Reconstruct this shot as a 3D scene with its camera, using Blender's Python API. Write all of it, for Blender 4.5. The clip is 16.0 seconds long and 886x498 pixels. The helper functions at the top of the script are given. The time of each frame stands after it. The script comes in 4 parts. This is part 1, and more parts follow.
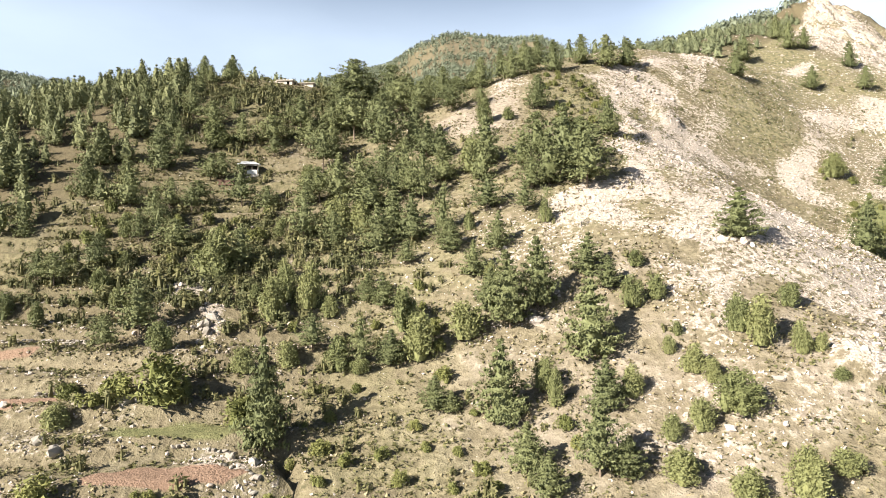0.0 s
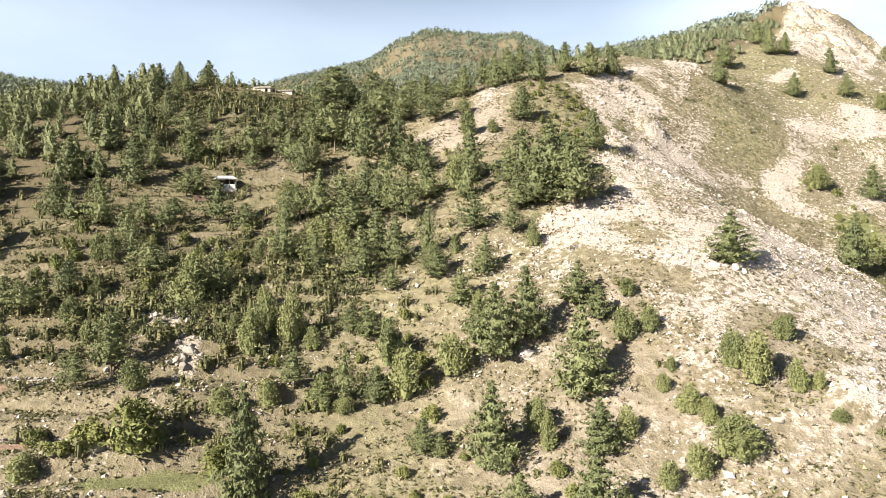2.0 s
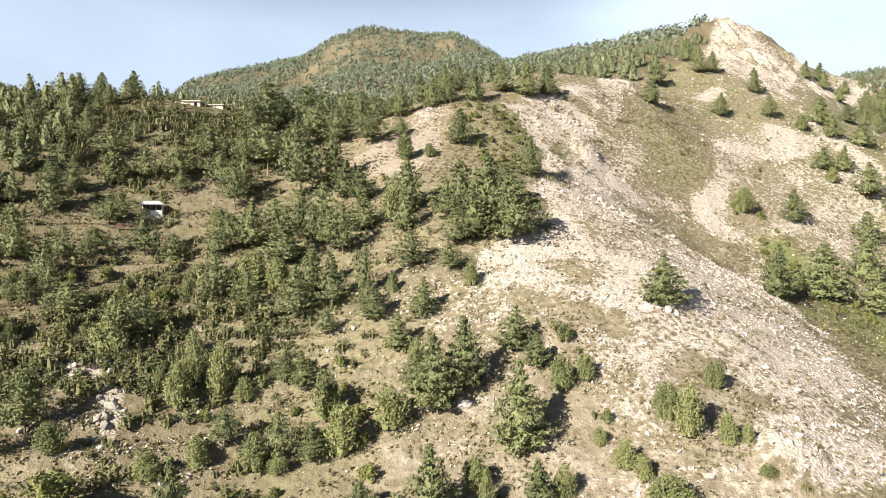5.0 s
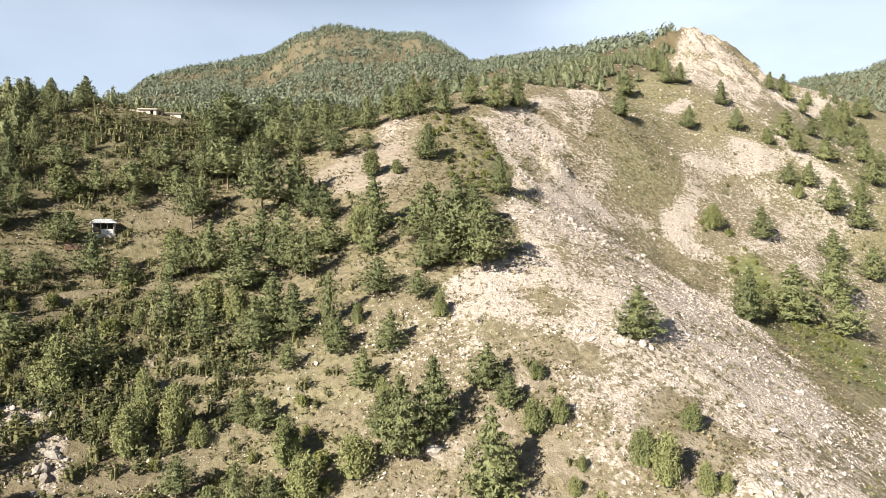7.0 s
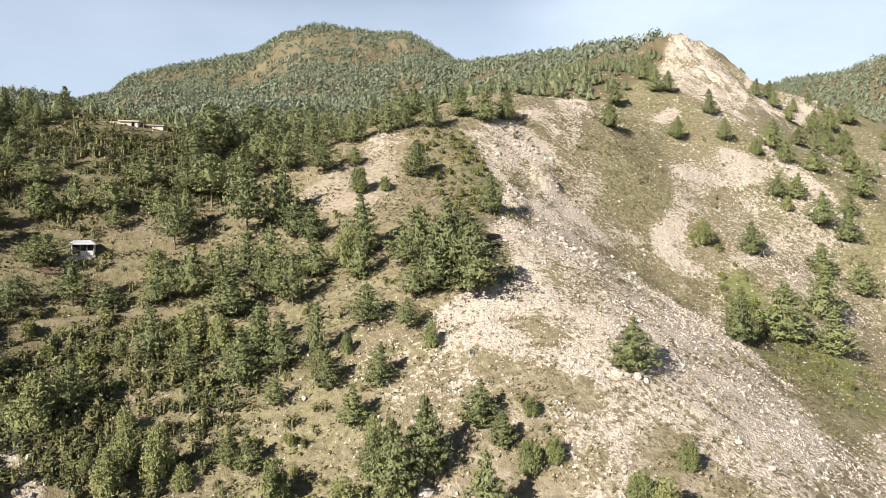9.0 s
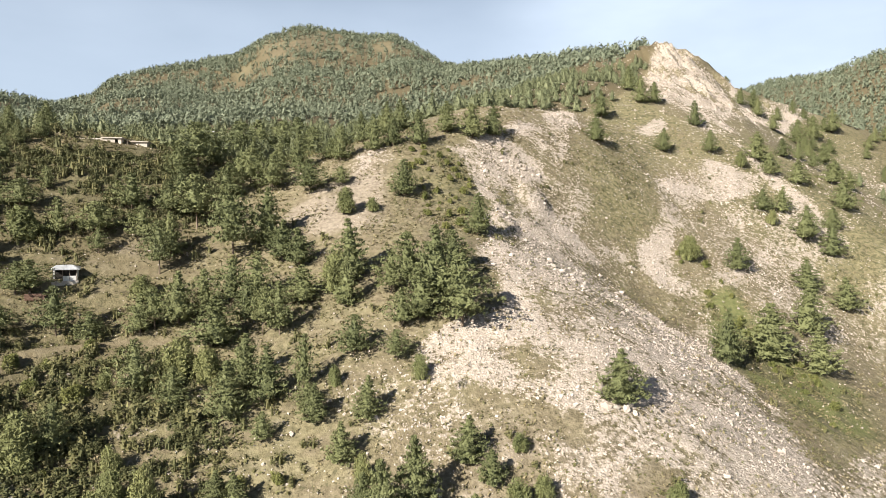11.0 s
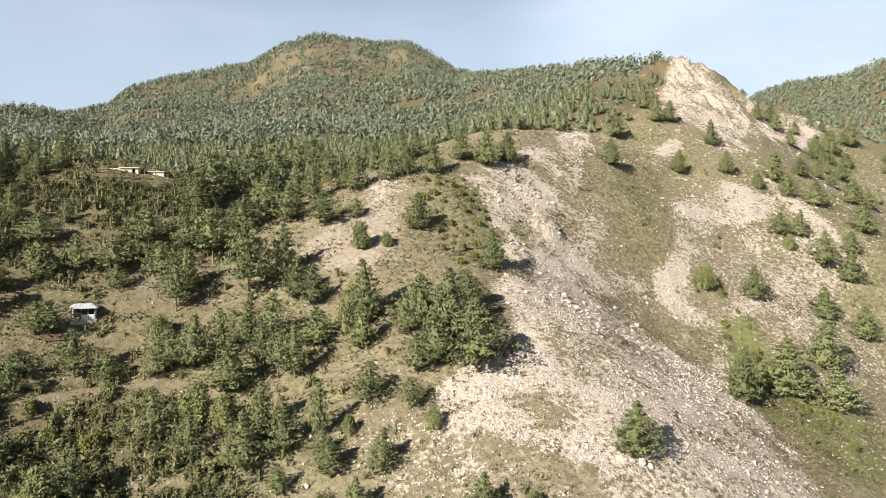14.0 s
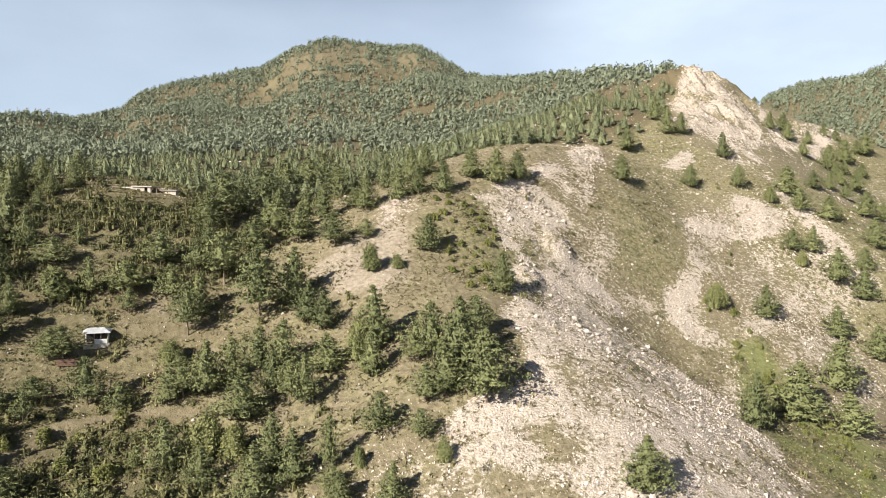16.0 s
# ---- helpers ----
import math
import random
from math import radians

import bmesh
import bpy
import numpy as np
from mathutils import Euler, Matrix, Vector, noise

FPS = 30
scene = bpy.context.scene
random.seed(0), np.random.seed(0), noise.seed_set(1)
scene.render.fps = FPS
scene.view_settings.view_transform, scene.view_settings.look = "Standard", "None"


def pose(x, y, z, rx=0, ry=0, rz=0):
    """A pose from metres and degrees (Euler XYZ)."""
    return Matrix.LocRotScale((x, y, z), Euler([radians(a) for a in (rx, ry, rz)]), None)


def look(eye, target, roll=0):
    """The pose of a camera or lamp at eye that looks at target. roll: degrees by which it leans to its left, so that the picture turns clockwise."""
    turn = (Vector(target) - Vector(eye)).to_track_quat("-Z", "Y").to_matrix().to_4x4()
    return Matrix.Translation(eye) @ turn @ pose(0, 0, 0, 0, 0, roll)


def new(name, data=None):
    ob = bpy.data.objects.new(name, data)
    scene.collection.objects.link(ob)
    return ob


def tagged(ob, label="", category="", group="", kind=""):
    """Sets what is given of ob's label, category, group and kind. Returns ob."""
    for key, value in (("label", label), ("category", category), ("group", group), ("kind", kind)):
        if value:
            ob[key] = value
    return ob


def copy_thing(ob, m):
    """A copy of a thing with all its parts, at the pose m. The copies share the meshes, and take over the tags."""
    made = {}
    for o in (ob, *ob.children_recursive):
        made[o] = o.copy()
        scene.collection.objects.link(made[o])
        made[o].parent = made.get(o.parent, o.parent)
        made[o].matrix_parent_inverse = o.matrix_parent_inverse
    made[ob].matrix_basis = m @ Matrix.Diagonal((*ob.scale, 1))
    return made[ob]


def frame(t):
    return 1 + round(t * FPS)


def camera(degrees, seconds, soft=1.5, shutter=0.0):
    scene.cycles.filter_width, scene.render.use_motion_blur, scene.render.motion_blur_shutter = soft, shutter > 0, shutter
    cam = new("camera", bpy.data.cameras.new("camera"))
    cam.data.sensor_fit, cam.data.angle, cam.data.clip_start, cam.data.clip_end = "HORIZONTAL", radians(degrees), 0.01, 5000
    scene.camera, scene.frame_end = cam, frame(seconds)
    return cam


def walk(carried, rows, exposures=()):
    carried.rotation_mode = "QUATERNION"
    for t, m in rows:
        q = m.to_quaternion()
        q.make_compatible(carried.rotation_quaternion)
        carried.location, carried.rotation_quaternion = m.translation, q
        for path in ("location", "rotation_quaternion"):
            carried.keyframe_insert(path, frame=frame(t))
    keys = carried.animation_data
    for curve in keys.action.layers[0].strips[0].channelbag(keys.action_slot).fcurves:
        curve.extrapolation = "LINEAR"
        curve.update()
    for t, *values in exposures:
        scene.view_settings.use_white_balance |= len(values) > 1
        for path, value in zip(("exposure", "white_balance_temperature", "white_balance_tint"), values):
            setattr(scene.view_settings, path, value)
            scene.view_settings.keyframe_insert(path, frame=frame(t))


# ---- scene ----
cam = camera(65.2, 16.0, soft=0.65)
METRES, EYE, TILT, LEAN, TURN = 40.0, 35.0, 0.0, 0.0, 0.0
ROWS = [
    (0.0, 0.0, 0.0, 0.0, 0.0, 0.0, -0.0),
    (0.5, -0.0054, 0.0329, 0.0267, -0.41, -0.06, -0.03),
    (1.0, -0.0124, 0.0575, 0.0569, -0.85, -0.17, 0.03),
    (1.5, -0.0176, 0.0699, 0.0837, -1.25, -0.29, 0.14),
    (2.0, -0.0215, 0.0744, 0.1138, -1.7, -0.53, 0.21),
    (2.5, -0.0231, 0.0767, 0.1407, -2.09, -0.6, 0.27),
    (3.0, -0.0232, 0.0789, 0.1704, -2.59, -0.7, 0.33),
    (3.5, -0.0221, 0.0797, 0.1971, -3.4, -0.8, 0.34),
    (4.0, -0.0221, 0.0815, 0.225, -4.54, -0.94, 0.33),
    (6.5, -0.0131, 0.1937, 0.3655, -9.34, -1.23, 0.01),
    (7.0, -0.0139, 0.2178, 0.3931, -9.71, -1.31, -0.05),
    (7.5, -0.0159, 0.2389, 0.4209, -10.08, -1.38, -0.08),
    (8.0, -0.0183, 0.2562, 0.4476, -10.45, -1.46, -0.08),
    (8.5, -0.0212, 0.2698, 0.4762, -10.82, -1.55, -0.08),
    (9.0, -0.0241, 0.2798, 0.5054, -10.95, -1.61, -0.06),
    (11.5, -0.0277, 0.2982, 0.6458, -12.4, -1.76, 0.06),
    (12.0, -0.0266, 0.2982, 0.6741, -12.72, -1.74, 0.06),
    (12.5, -0.028, 0.2996, 0.7017, -13.02, -1.72, 0.05),
    (13.0, -0.028, 0.2996, 0.7298, -12.33, -1.7, 0.08),
    (13.5, -0.028, 0.2999, 0.7584, -11.61, -1.68, 0.08),
    (14.0, -0.0277, 0.3013, 0.7857, -10.91, -1.69, 0.1),
    (14.5, -0.0273, 0.3014, 0.8147, -10.18, -1.7, 0.09),
    (15.0, -0.026, 0.3015, 0.8432, -9.76, -1.69, 0.1),
    (15.5, -0.0262, 0.3022, 0.872, -9.8, -1.72, 0.09),
    (16.0, -0.0265, 0.3035, 0.9007, -10.06, -1.74, 0.08),
]
walk(cam, [(t, pose(0, 0, EYE, TILT, LEAN, TURN) @ pose(METRES * x, METRES * y, METRES * z, 90 + pitch, roll, yaw)) for t, x, y, z, yaw, pitch, roll in ROWS],
     exposures=[(0.0, 1.31), (4.0, 1.22), (7.0, 1.04), (16.0, 0.89)])

# ---- light: low sun from behind and to one side, pale hazy sky ----
TO_SUN = Vector((-0.71, -0.52, 0.49)).normalized()
world = bpy.data.worlds.new("sky")
scene.world = world
world.use_nodes = True
wn, wl = world.node_tree.nodes, world.node_tree.links
sky = wn.new("ShaderNodeTexSky")
sky.sky_type, sky.sun_disc = "NISHITA", False
sky.sun_elevation = math.asin(TO_SUN.z)
sky.sun_rotation = math.atan2(TO_SUN.x, TO_SUN.y) % (2 * math.pi)
sky.air_density, sky.dust_density, sky.ozone_density, sky.altitude = 1.0, 1.2, 1.0, 2000
SKY_STRENGTH, SUN_STRENGTH = 0.041, 5.8
coord, stretch = wn.new("ShaderNodeTexCoord"), wn.new("ShaderNodeMapping")
stretch.inputs["Scale"].default_value = (1.2, 1.2, 3.5)
wisp, veil, blend = wn.new("ShaderNodeTexNoise"), wn.new("ShaderNodeMapRange"), wn.new("ShaderNodeMix")
wisp.inputs["Scale"].default_value, wisp.inputs["Detail"].default_value = 2.2, 5
veil.inputs["From Min"].default_value, veil.inputs["From Max"].default_value = 0.4, 0.75
veil.inputs["To Min"].default_value, veil.inputs["To Max"].default_value = 0.5, 0.62
split, fade, both = wn.new("ShaderNodeSeparateXYZ"), wn.new("ShaderNodeMapRange"), wn.new("ShaderNodeMath")
fade.interpolation_type = "SMOOTHSTEP"
fade.inputs["From Min"].default_value, fade.inputs["From Max"].default_value = 0.26, 0.44
fade.inputs["To Min"].default_value, fade.inputs["To Max"].default_value = 1.0, 0.0
both.operation = "MULTIPLY"
blend.data_type = "RGBA"
blend.inputs[7].default_value = (12.1, 14.0, 16.4, 1)
# a soft bank of cloud beside the crag
toward, bank_of, lift, whole = wn.new("ShaderNodeVectorMath"), wn.new("ShaderNodeMapRange"), wn.new("ShaderNodeMath"), wn.new("ShaderNodeMath")
toward.operation = "DOT_PRODUCT"
toward.inputs[1].default_value = Vector((0.55, 0.80, 0.25)).normalized()
bank_of.interpolation_type = "SMOOTHSTEP"
bank_of.inputs["From Min"].default_value, bank_of.inputs["From Max"].default_value = 0.94, 0.998
bank_of.inputs["To Min"].default_value, bank_of.inputs["To Max"].default_value = 0.0, 0.6
lift.operation, whole.operation, whole.use_clamp = "MULTIPLY", "ADD", True
wl.new(coord.outputs["Generated"], toward.inputs[0])
wl.new(toward.outputs["Value"], bank_of.inputs["Value"])
wl.new(bank_of.outputs["Result"], lift.inputs[0])
wl.new(wisp.outputs["Fac"], lift.inputs[1])
wl.new(coord.outputs["Generated"], stretch.inputs["Vector"])
wl.new(coord.outputs["Generated"], split.inputs["Vector"])
wl.new(split.outputs["Z"], fade.inputs["Value"])
wl.new(stretch.outputs["Vector"], wisp.inputs["Vector"])
wl.new(wisp.outputs["Fac"], veil.inputs["Value"])
wl.new(veil.outputs["Result"], both.inputs[0])
wl.new(fade.outputs["Result"], both.inputs[1])
wl.new(both.outputs[0], whole.inputs[0])
wl.new(lift.outputs[0], whole.inputs[1])
wl.new(whole.outputs[0], blend.inputs[0])
wl.new(sky.outputs["Color"], blend.inputs[6])
wl.new(blend.outputs[2], wn["Background"].inputs["Color"])
wn["Background"].inputs["Strength"].default_value = SKY_STRENGTH
sun = new("sun", bpy.data.lights.new("sun", "SUN"))
sun.data.energy, sun.data.angle, sun.data.color = SUN_STRENGTH, radians(0.6), (1.0, 0.94, 0.84)
sun.matrix_world = look(TO_SUN * 500, (0, 0, 0))


# ---- materials ----
class Nodes:
    """A small builder of node materials."""

    def __init__(self, name, rough=0.9):
        self.mat = bpy.data.materials.new(name)
        self.mat.use_nodes = True
        self.tree = self.mat.node_tree
        self.bsdf = self.tree.nodes["Principled BSDF"]
        self.bsdf.inputs["Roughness"].default_value = rough
        self.bsdf.inputs["Specular IOR Level"].default_value = 0.25
        self.place = self.tree.nodes.new("ShaderNodeTexCoord").outputs["Object"]

    def link(self, a, b):
        self.tree.links.new(a, b)

    def noise(self, scale, detail=4.0, rough=0.6, squash=None):
        n = self.tree.nodes.new("ShaderNodeTexNoise")
        n.inputs["Scale"].default_value, n.inputs["Detail"].default_value, n.inputs["Roughness"].default_value = scale, detail, rough
        src = self.place
        if squash:
            m = self.tree.nodes.new("ShaderNodeMapping")
            m.inputs["Scale"].default_value, m.inputs["Rotation"].default_value = squash[0], squash[1]
            self.link(src, m.inputs["Vector"])
            src = m.outputs["Vector"]
        self.link(src, n.inputs["Vector"])
        return n.outputs["Fac"]

    def cells(self, scale):
        n = self.tree.nodes.new("ShaderNodeTexVoronoi")
        n.inputs["Scale"].default_value = scale
        self.link(self.place, n.inputs["Vector"])
        return n.outputs["Distance"], n.outputs["Color"]

    def attr(self, name):
        n = self.tree.nodes.new("ShaderNodeAttribute")
        n.attribute_name = name
        return n.outputs["Fac"]

    def math(self, op, a, b):
        n = self.tree.nodes.new("ShaderNodeMath")
        n.operation = op
        for i, v in enumerate((a, b)):
            if isinstance(v, (int, float)):
                n.inputs[i].default_value = v
            else:
                self.link(v, n.inputs[i])
        return n.outputs[0]

    def span(self, v, lo, hi, a=0.0, b=1.0):
        n = self.tree.nodes.new("ShaderNodeMapRange")
        n.interpolation_type = "SMOOTHSTEP"
        for key, val in (("From Min", lo), ("From Max", hi), ("To Min", a), ("To Max", b)):
            n.inputs[key].default_value = val
        self.link(v, n.inputs["Value"])
        return n.outputs["Result"]

    def mix(self, f, a, b):
        n = self.tree.nodes.new("ShaderNodeMix")
        n.data_type = "RGBA"
        for i, v in ((0, f), (6, a), (7, b)):
            if isinstance(v, (int, float)):
                n.inputs[i].default_value = v
            elif isinstance(v, tuple):
                n.inputs[i].default_value = (*v, 1)
            else:
                self.link(v, n.inputs[i])
        return n.outputs[2]

    def random(self):
        return self.tree.nodes.new("ShaderNodeObjectInfo").outputs["Random"]

    def island(self):
        return self.tree.nodes.new("ShaderNodeNewGeometry").outputs["Random Per Island"]

    def done(self, colour, bump=None, depth=0.1, strength=0.6):
        self.link(colour, self.bsdf.inputs["Base Color"])
        if bump is not None:
            b = self.tree.nodes.new("ShaderNodeBump")
            b.inputs["Strength"].default_value, b.inputs["Distance"].default_value = strength, depth
            self.link(bump, b.inputs["Height"])
            self.link(b.outputs["Normal"], self.bsdf.inputs["Normal"])
        return self.mat


def ground_material():
    n = Nodes("hillside", 0.95)
    broad, patch, tuft, grain = n.noise(0.045), n.noise(0.22, 5), n.noise(1.1, 5, 0.65), n.noise(5.0, 4)
    dry = n.mix(n.span(tuft, 0.35, 0.7), (0.125, 0.102, 0.062), (0.262, 0.220, 0.143))
    dry = n.mix(n.span(broad, 0.4, 0.65, 0, 0.5), dry, (0.205, 0.168, 0.108))
    green = n.mix(n.span(tuft, 0.3, 0.7), (0.132, 0.121, 0.060), (0.258, 0.226, 0.122))
    greenness = n.math("ADD", n.attr("green"), n.math("MULTIPLY", n.math("SUBTRACT", patch, 0.5), 1.6))
    colour = n.mix(n.span(greenness, 0.25, 0.75, 0, 0.85), dry, green)
    weed = n.noise(0.75, 6, 0.7)
    colour = n.mix(n.span(n.math("ADD", weed, n.math("MULTIPLY", n.math("SUBTRACT", n.attr("green"), 0.5), 0.35)), 0.57, 0.66, 0, 0.75), colour, (0.075, 0.074, 0.036))
    soil = n.mix(n.span(tuft, 0.35, 0.65), (0.225, 0.184, 0.138), (0.335, 0.282, 0.218))
    bare = n.math("ADD", n.attr("bare"), n.math("MULTIPLY", n.math("SUBTRACT", patch, 0.5), 0.9))
    colour = n.mix(n.span(bare, 0.35, 0.7), colour, soil)
    gap, tint = n.cells(2.6)
    stone = n.mix(tint, (0.41, 0.347, 0.29), (0.59, 0.51, 0.438))
    stone = n.mix(n.span(gap, 0.28, 0.55, 0, 0.4), stone, (0.23, 0.190, 0.145))
    stone = n.mix(n.span(grain, 0.4, 0.7, 0, 0.4), stone, (0.28, 0.235, 0.185))
    rocky = n.math("ADD", n.math("MULTIPLY", n.attr("rock"), 0.77), n.math("MULTIPLY", n.math("SUBTRACT", tuft, 0.5), 1.5))
    rocky = n.math("ADD", rocky, n.math("MULTIPLY", n.math("SUBTRACT", patch, 0.5), 0.7))
    colour = n.mix(n.span(rocky, 0.38, 0.62), colour, stone)
    red = n.mix(n.span(grain, 0.3, 0.7), (0.21, 0.125, 0.085), (0.31, 0.20, 0.145))
    colour = n.mix(n.span(n.attr("red"), 0.35, 0.6), colour, red)
    trodden = n.mix(n.span(tuft, 0.3, 0.7), (0.19, 0.155, 0.095), (0.28, 0.235, 0.155))
    colour = n.mix(n.span(n.math("ADD", n.attr("path"), n.math("MULTIPLY", n.math("SUBTRACT", tuft, 0.5), 0.4)), 0.4, 0.65), colour, trodden)
    colour = n.mix(n.span(n.attr("lawn"), 0.3, 0.7, 0, 0.85), colour, n.mix(n.span(tuft, 0.3, 0.7), (0.115, 0.125, 0.046), (0.185, 0.19, 0.075)))
    dark_floor = n.mix(tuft, (0.086, 0.069, 0.038), (0.148, 0.119, 0.069))
    colour = n.mix(n.attr("wood"), colour, dark_floor)
    bump = n.math("ADD", n.math("MULTIPLY", tuft, 0.7), n.math("MULTIPLY", grain, 0.3))
    bump = n.math("SUBTRACT", bump, n.math("MULTIPLY", n.math("MULTIPLY", gap, n.attr("rock")), 0.4))
    return n.done(colour, bump, 0.5, 0.9)


def needle_material(name, dark, light, far=False, clear=0.05):
    """Needles and leaves: the light also shines through the thin blades."""
    n = Nodes(name, 0.7)
    pick = n.island() if far else n.random()
    colour = n.mix(pick, dark, light)
    clump = n.noise(0.9 if far else 2.2, 3)
    colour = n.mix(n.span(clump, 0.35, 0.7, 0, 0.35), colour, tuple(c * 1.25 for c in light))
    n.link(colour, n.bsdf.inputs["Base Color"])
    glow, both = n.tree.nodes.new("ShaderNodeBsdfTranslucent"), n.tree.nodes.new("ShaderNodeMixShader")
    n.link(colour, glow.inputs["Color"])
    both.inputs["Fac"].default_value = clear
    n.link(n.bsdf.outputs["BSDF"], both.inputs[1])
    n.link(glow.outputs["BSDF"], both.inputs[2])
    n.link(both.outputs[0], n.tree.nodes["Material Output"].inputs["Surface"])
    return n.mat


def rock_material(name, dark, light):
    n = Nodes(name, 0.9)
    grain, stain = n.noise(3.0, 5), n.noise(0.7, 4)
    colour = n.mix(n.math("FRACT", n.math("ADD", n.island(), n.random()), 0.0), dark, light)
    colour = n.mix(n.span(stain, 0.45, 0.7, 0, 0.45), colour, (0.36, 0.295, 0.23))
    colour = n.mix(n.span(grain, 0.5, 0.75, 0, 0.35), colour, (0.22, 0.195, 0.165))
    return n.done(colour, grain, 0.08, 0.6)


def plain_material(name, a, b, scale=4.0, rough=0.8, metal=0.0, squash=None):
    n = Nodes(name, rough)
    n.bsdf.inputs["Metallic"].default_value = metal
    grain = n.noise(scale, 5, 0.65, squash)
    return n.done(n.mix(n.span(grain, 0.3, 0.7), a, b), grain, 0.03, 0.4)


GROUND = ground_material()
PINE = needle_material("pine_needles", (0.096, 0.108, 0.046), (0.170, 0.180, 0.078))
YOUNG = needle_material("young_pine_needles", (0.122, 0.135, 0.054), (0.198, 0.202, 0.082))
WOODS = needle_material("wood_needles", (0.098, 0.112, 0.058), (0.176, 0.188, 0.099), True)
SIDE_WOOD = needle_material("side_wood_needles", (0.096, 0.106, 0.046), (0.170, 0.176, 0.078), True)
# distance haze put into the colour: paler and bluer than the other needles
HAZED_WOODS = needle_material("hazed_wood_needles", (0.110, 0.129, 0.086), (0.185, 0.204, 0.136), True)
LEAF = needle_material("shrub_leaves", (0.112, 0.124, 0.038), (0.190, 0.190, 0.062))
SCRUB = needle_material("scrub_leaves", (0.076, 0.078, 0.032), (0.178, 0.164, 0.072), True)
BRUSH = needle_material("brush_leaves", (0.060, 0.067, 0.029), (0.135, 0.132, 0.056), True)
STRAW = needle_material("dry_grass", (0.15, 0.125, 0.065), (0.30, 0.250, 0.145), True)
BARK = plain_material("bark", (0.10, 0.075, 0.055), (0.22, 0.17, 0.125), 3.0, 0.9, 0.0, ((6, 6, 1), (0, 0, 0)))
ROCK = rock_material("pale_rock", (0.37, 0.318, 0.272), (0.57, 0.496, 0.434))
GREY_ROCK = rock_material("grey_rock", (0.22, 0.195, 0.165), (0.36, 0.325, 0.28))
TIN = plain_material("white_tin", (0.72, 0.73, 0.75), (0.84, 0.85, 0.86), 2.0, 0.45, 0.15)
LIME = plain_material("limewash", (0.55, 0.54, 0.52), (0.72, 0.71, 0.68), 2.0, 0.85)
TIMBER = plain_material("grey_timber", (0.13, 0.105, 0.08), (0.24, 0.20, 0.155), 2.0, 0.85, 0.0, ((1, 1, 8), (0, 0, 0)))
MUD = plain_material("mud_plaster", (0.42, 0.365, 0.305), (0.56, 0.50, 0.43), 1.2, 0.95)
# near-black colour that paints the shade inside the hut's veranda
DARK = plain_material("veranda_shade", (0.02, 0.018, 0.015), (0.035, 0.03, 0.026), 2.0, 0.9)
BRICK = plain_material("reddish_planks", (0.12, 0.07, 0.05), (0.19, 0.12, 0.09), 2.0, 0.9)


# ---- the lie of the land ----
def value_noise(x, y, seed):
    xi, yi = np.floor(x), np.floor(y)
    u, v = x - xi, y - yi
    u, v = u * u * (3 - 2 * u), v * v * (3 - 2 * v)

    def h(i, j):
        q = np.sin(i * 127.1 + j * 311.7 + seed * 74.7) * 43758.5453
        return q - np.floor(q)

    return (h(xi, yi) * (1 - u) + h(xi + 1, yi) * u) * (1 - v) + (h(xi, yi + 1) * (1 - u) + h(xi + 1, yi + 1) * u) * v


def fbm(x, y, wave, seed, octaves=4):
    total, amp = 0.0, 0.5
    for k in range(octaves):
        total = total + amp * (2 * value_noise(x / wave + 17.3 * k, y / wave - 9.1 * k, seed + k) - 1)
        wave, amp = wave / 2.03, amp * 0.5
    return total


def smooth(v, lo, hi):
    u = np.clip((v - lo) / (hi - lo), 0, 1)
    return u * u * (3 - 2 * u)


def patch(x, y, cx, cy, a, b, turn=0.0, edge=0.35):
    """1 inside an ellipse, fading to 0 over its edge."""
    c, s = math.cos(radians(turn)), math.sin(radians(turn))
    u, v = (x - cx) * c + (y - cy) * s, -(x - cx) * s + (y - cy) * c
    return 1 - smooth(np.sqrt((u / a) ** 2 + (v / b) ** 2), 1 - edge, 1 + edge)


def trail(x, y, points, half):
    """1 along a line of points, fading out past half its width."""
    best = np.full(np.shape(x), 1e9)
    for (ax, ay), (bx, by) in zip(points, points[1:]):
        dx, dy = bx - ax, by - ay
        k = np.clip(((x - ax) * dx + (y - ay) * dy) / (dx * dx + dy * dy), 0, 1)
        best = np.minimum(best, np.hypot(x - ax - k * dx, y - ay - k * dy))
    return 1 - smooth(best, half * 0.6, half * 1.5)


def region(x, y, points, soft):
    """1 inside an outline in plan, fading to 0 over a band of that width."""
    xs, ys = [p[0] for p in points], [p[1] for p in points]
    out = np.zeros(np.shape(x))
    near = (x > min(xs) - soft) & (x < max(xs) + soft) & (y > min(ys) - soft) & (y < max(ys) + soft)
    if not near.any():
        return out
    px, py = x[near], y[near]
    best, inner = np.full(len(px), 1e9), np.zeros(len(px), bool)
    for (ax, ay), (bx, by) in zip(points, points[1:] + points[:1]):
        dx, dy = bx - ax, by - ay
        k = np.clip(((px - ax) * dx + (py - ay) * dy) / (dx * dx + dy * dy), 0, 1)
        best = np.minimum(best, np.hypot(px - ax - k * dx, py - ay - k * dy))
        if dy:
            inner ^= ((ay > py) != (by > py)) & (px < ax + (py - ay) * dx / dy)
    out[near] = smooth(np.where(inner, best, -best), -0.5 * soft, 0.5 * soft)
    return out


def bell(u):
    u = np.abs(u)
    return np.where(u < 1, 2 / 3 - u * u + u**3 / 2, np.where(u < 2, (2 - u) ** 3 / 6, 0))


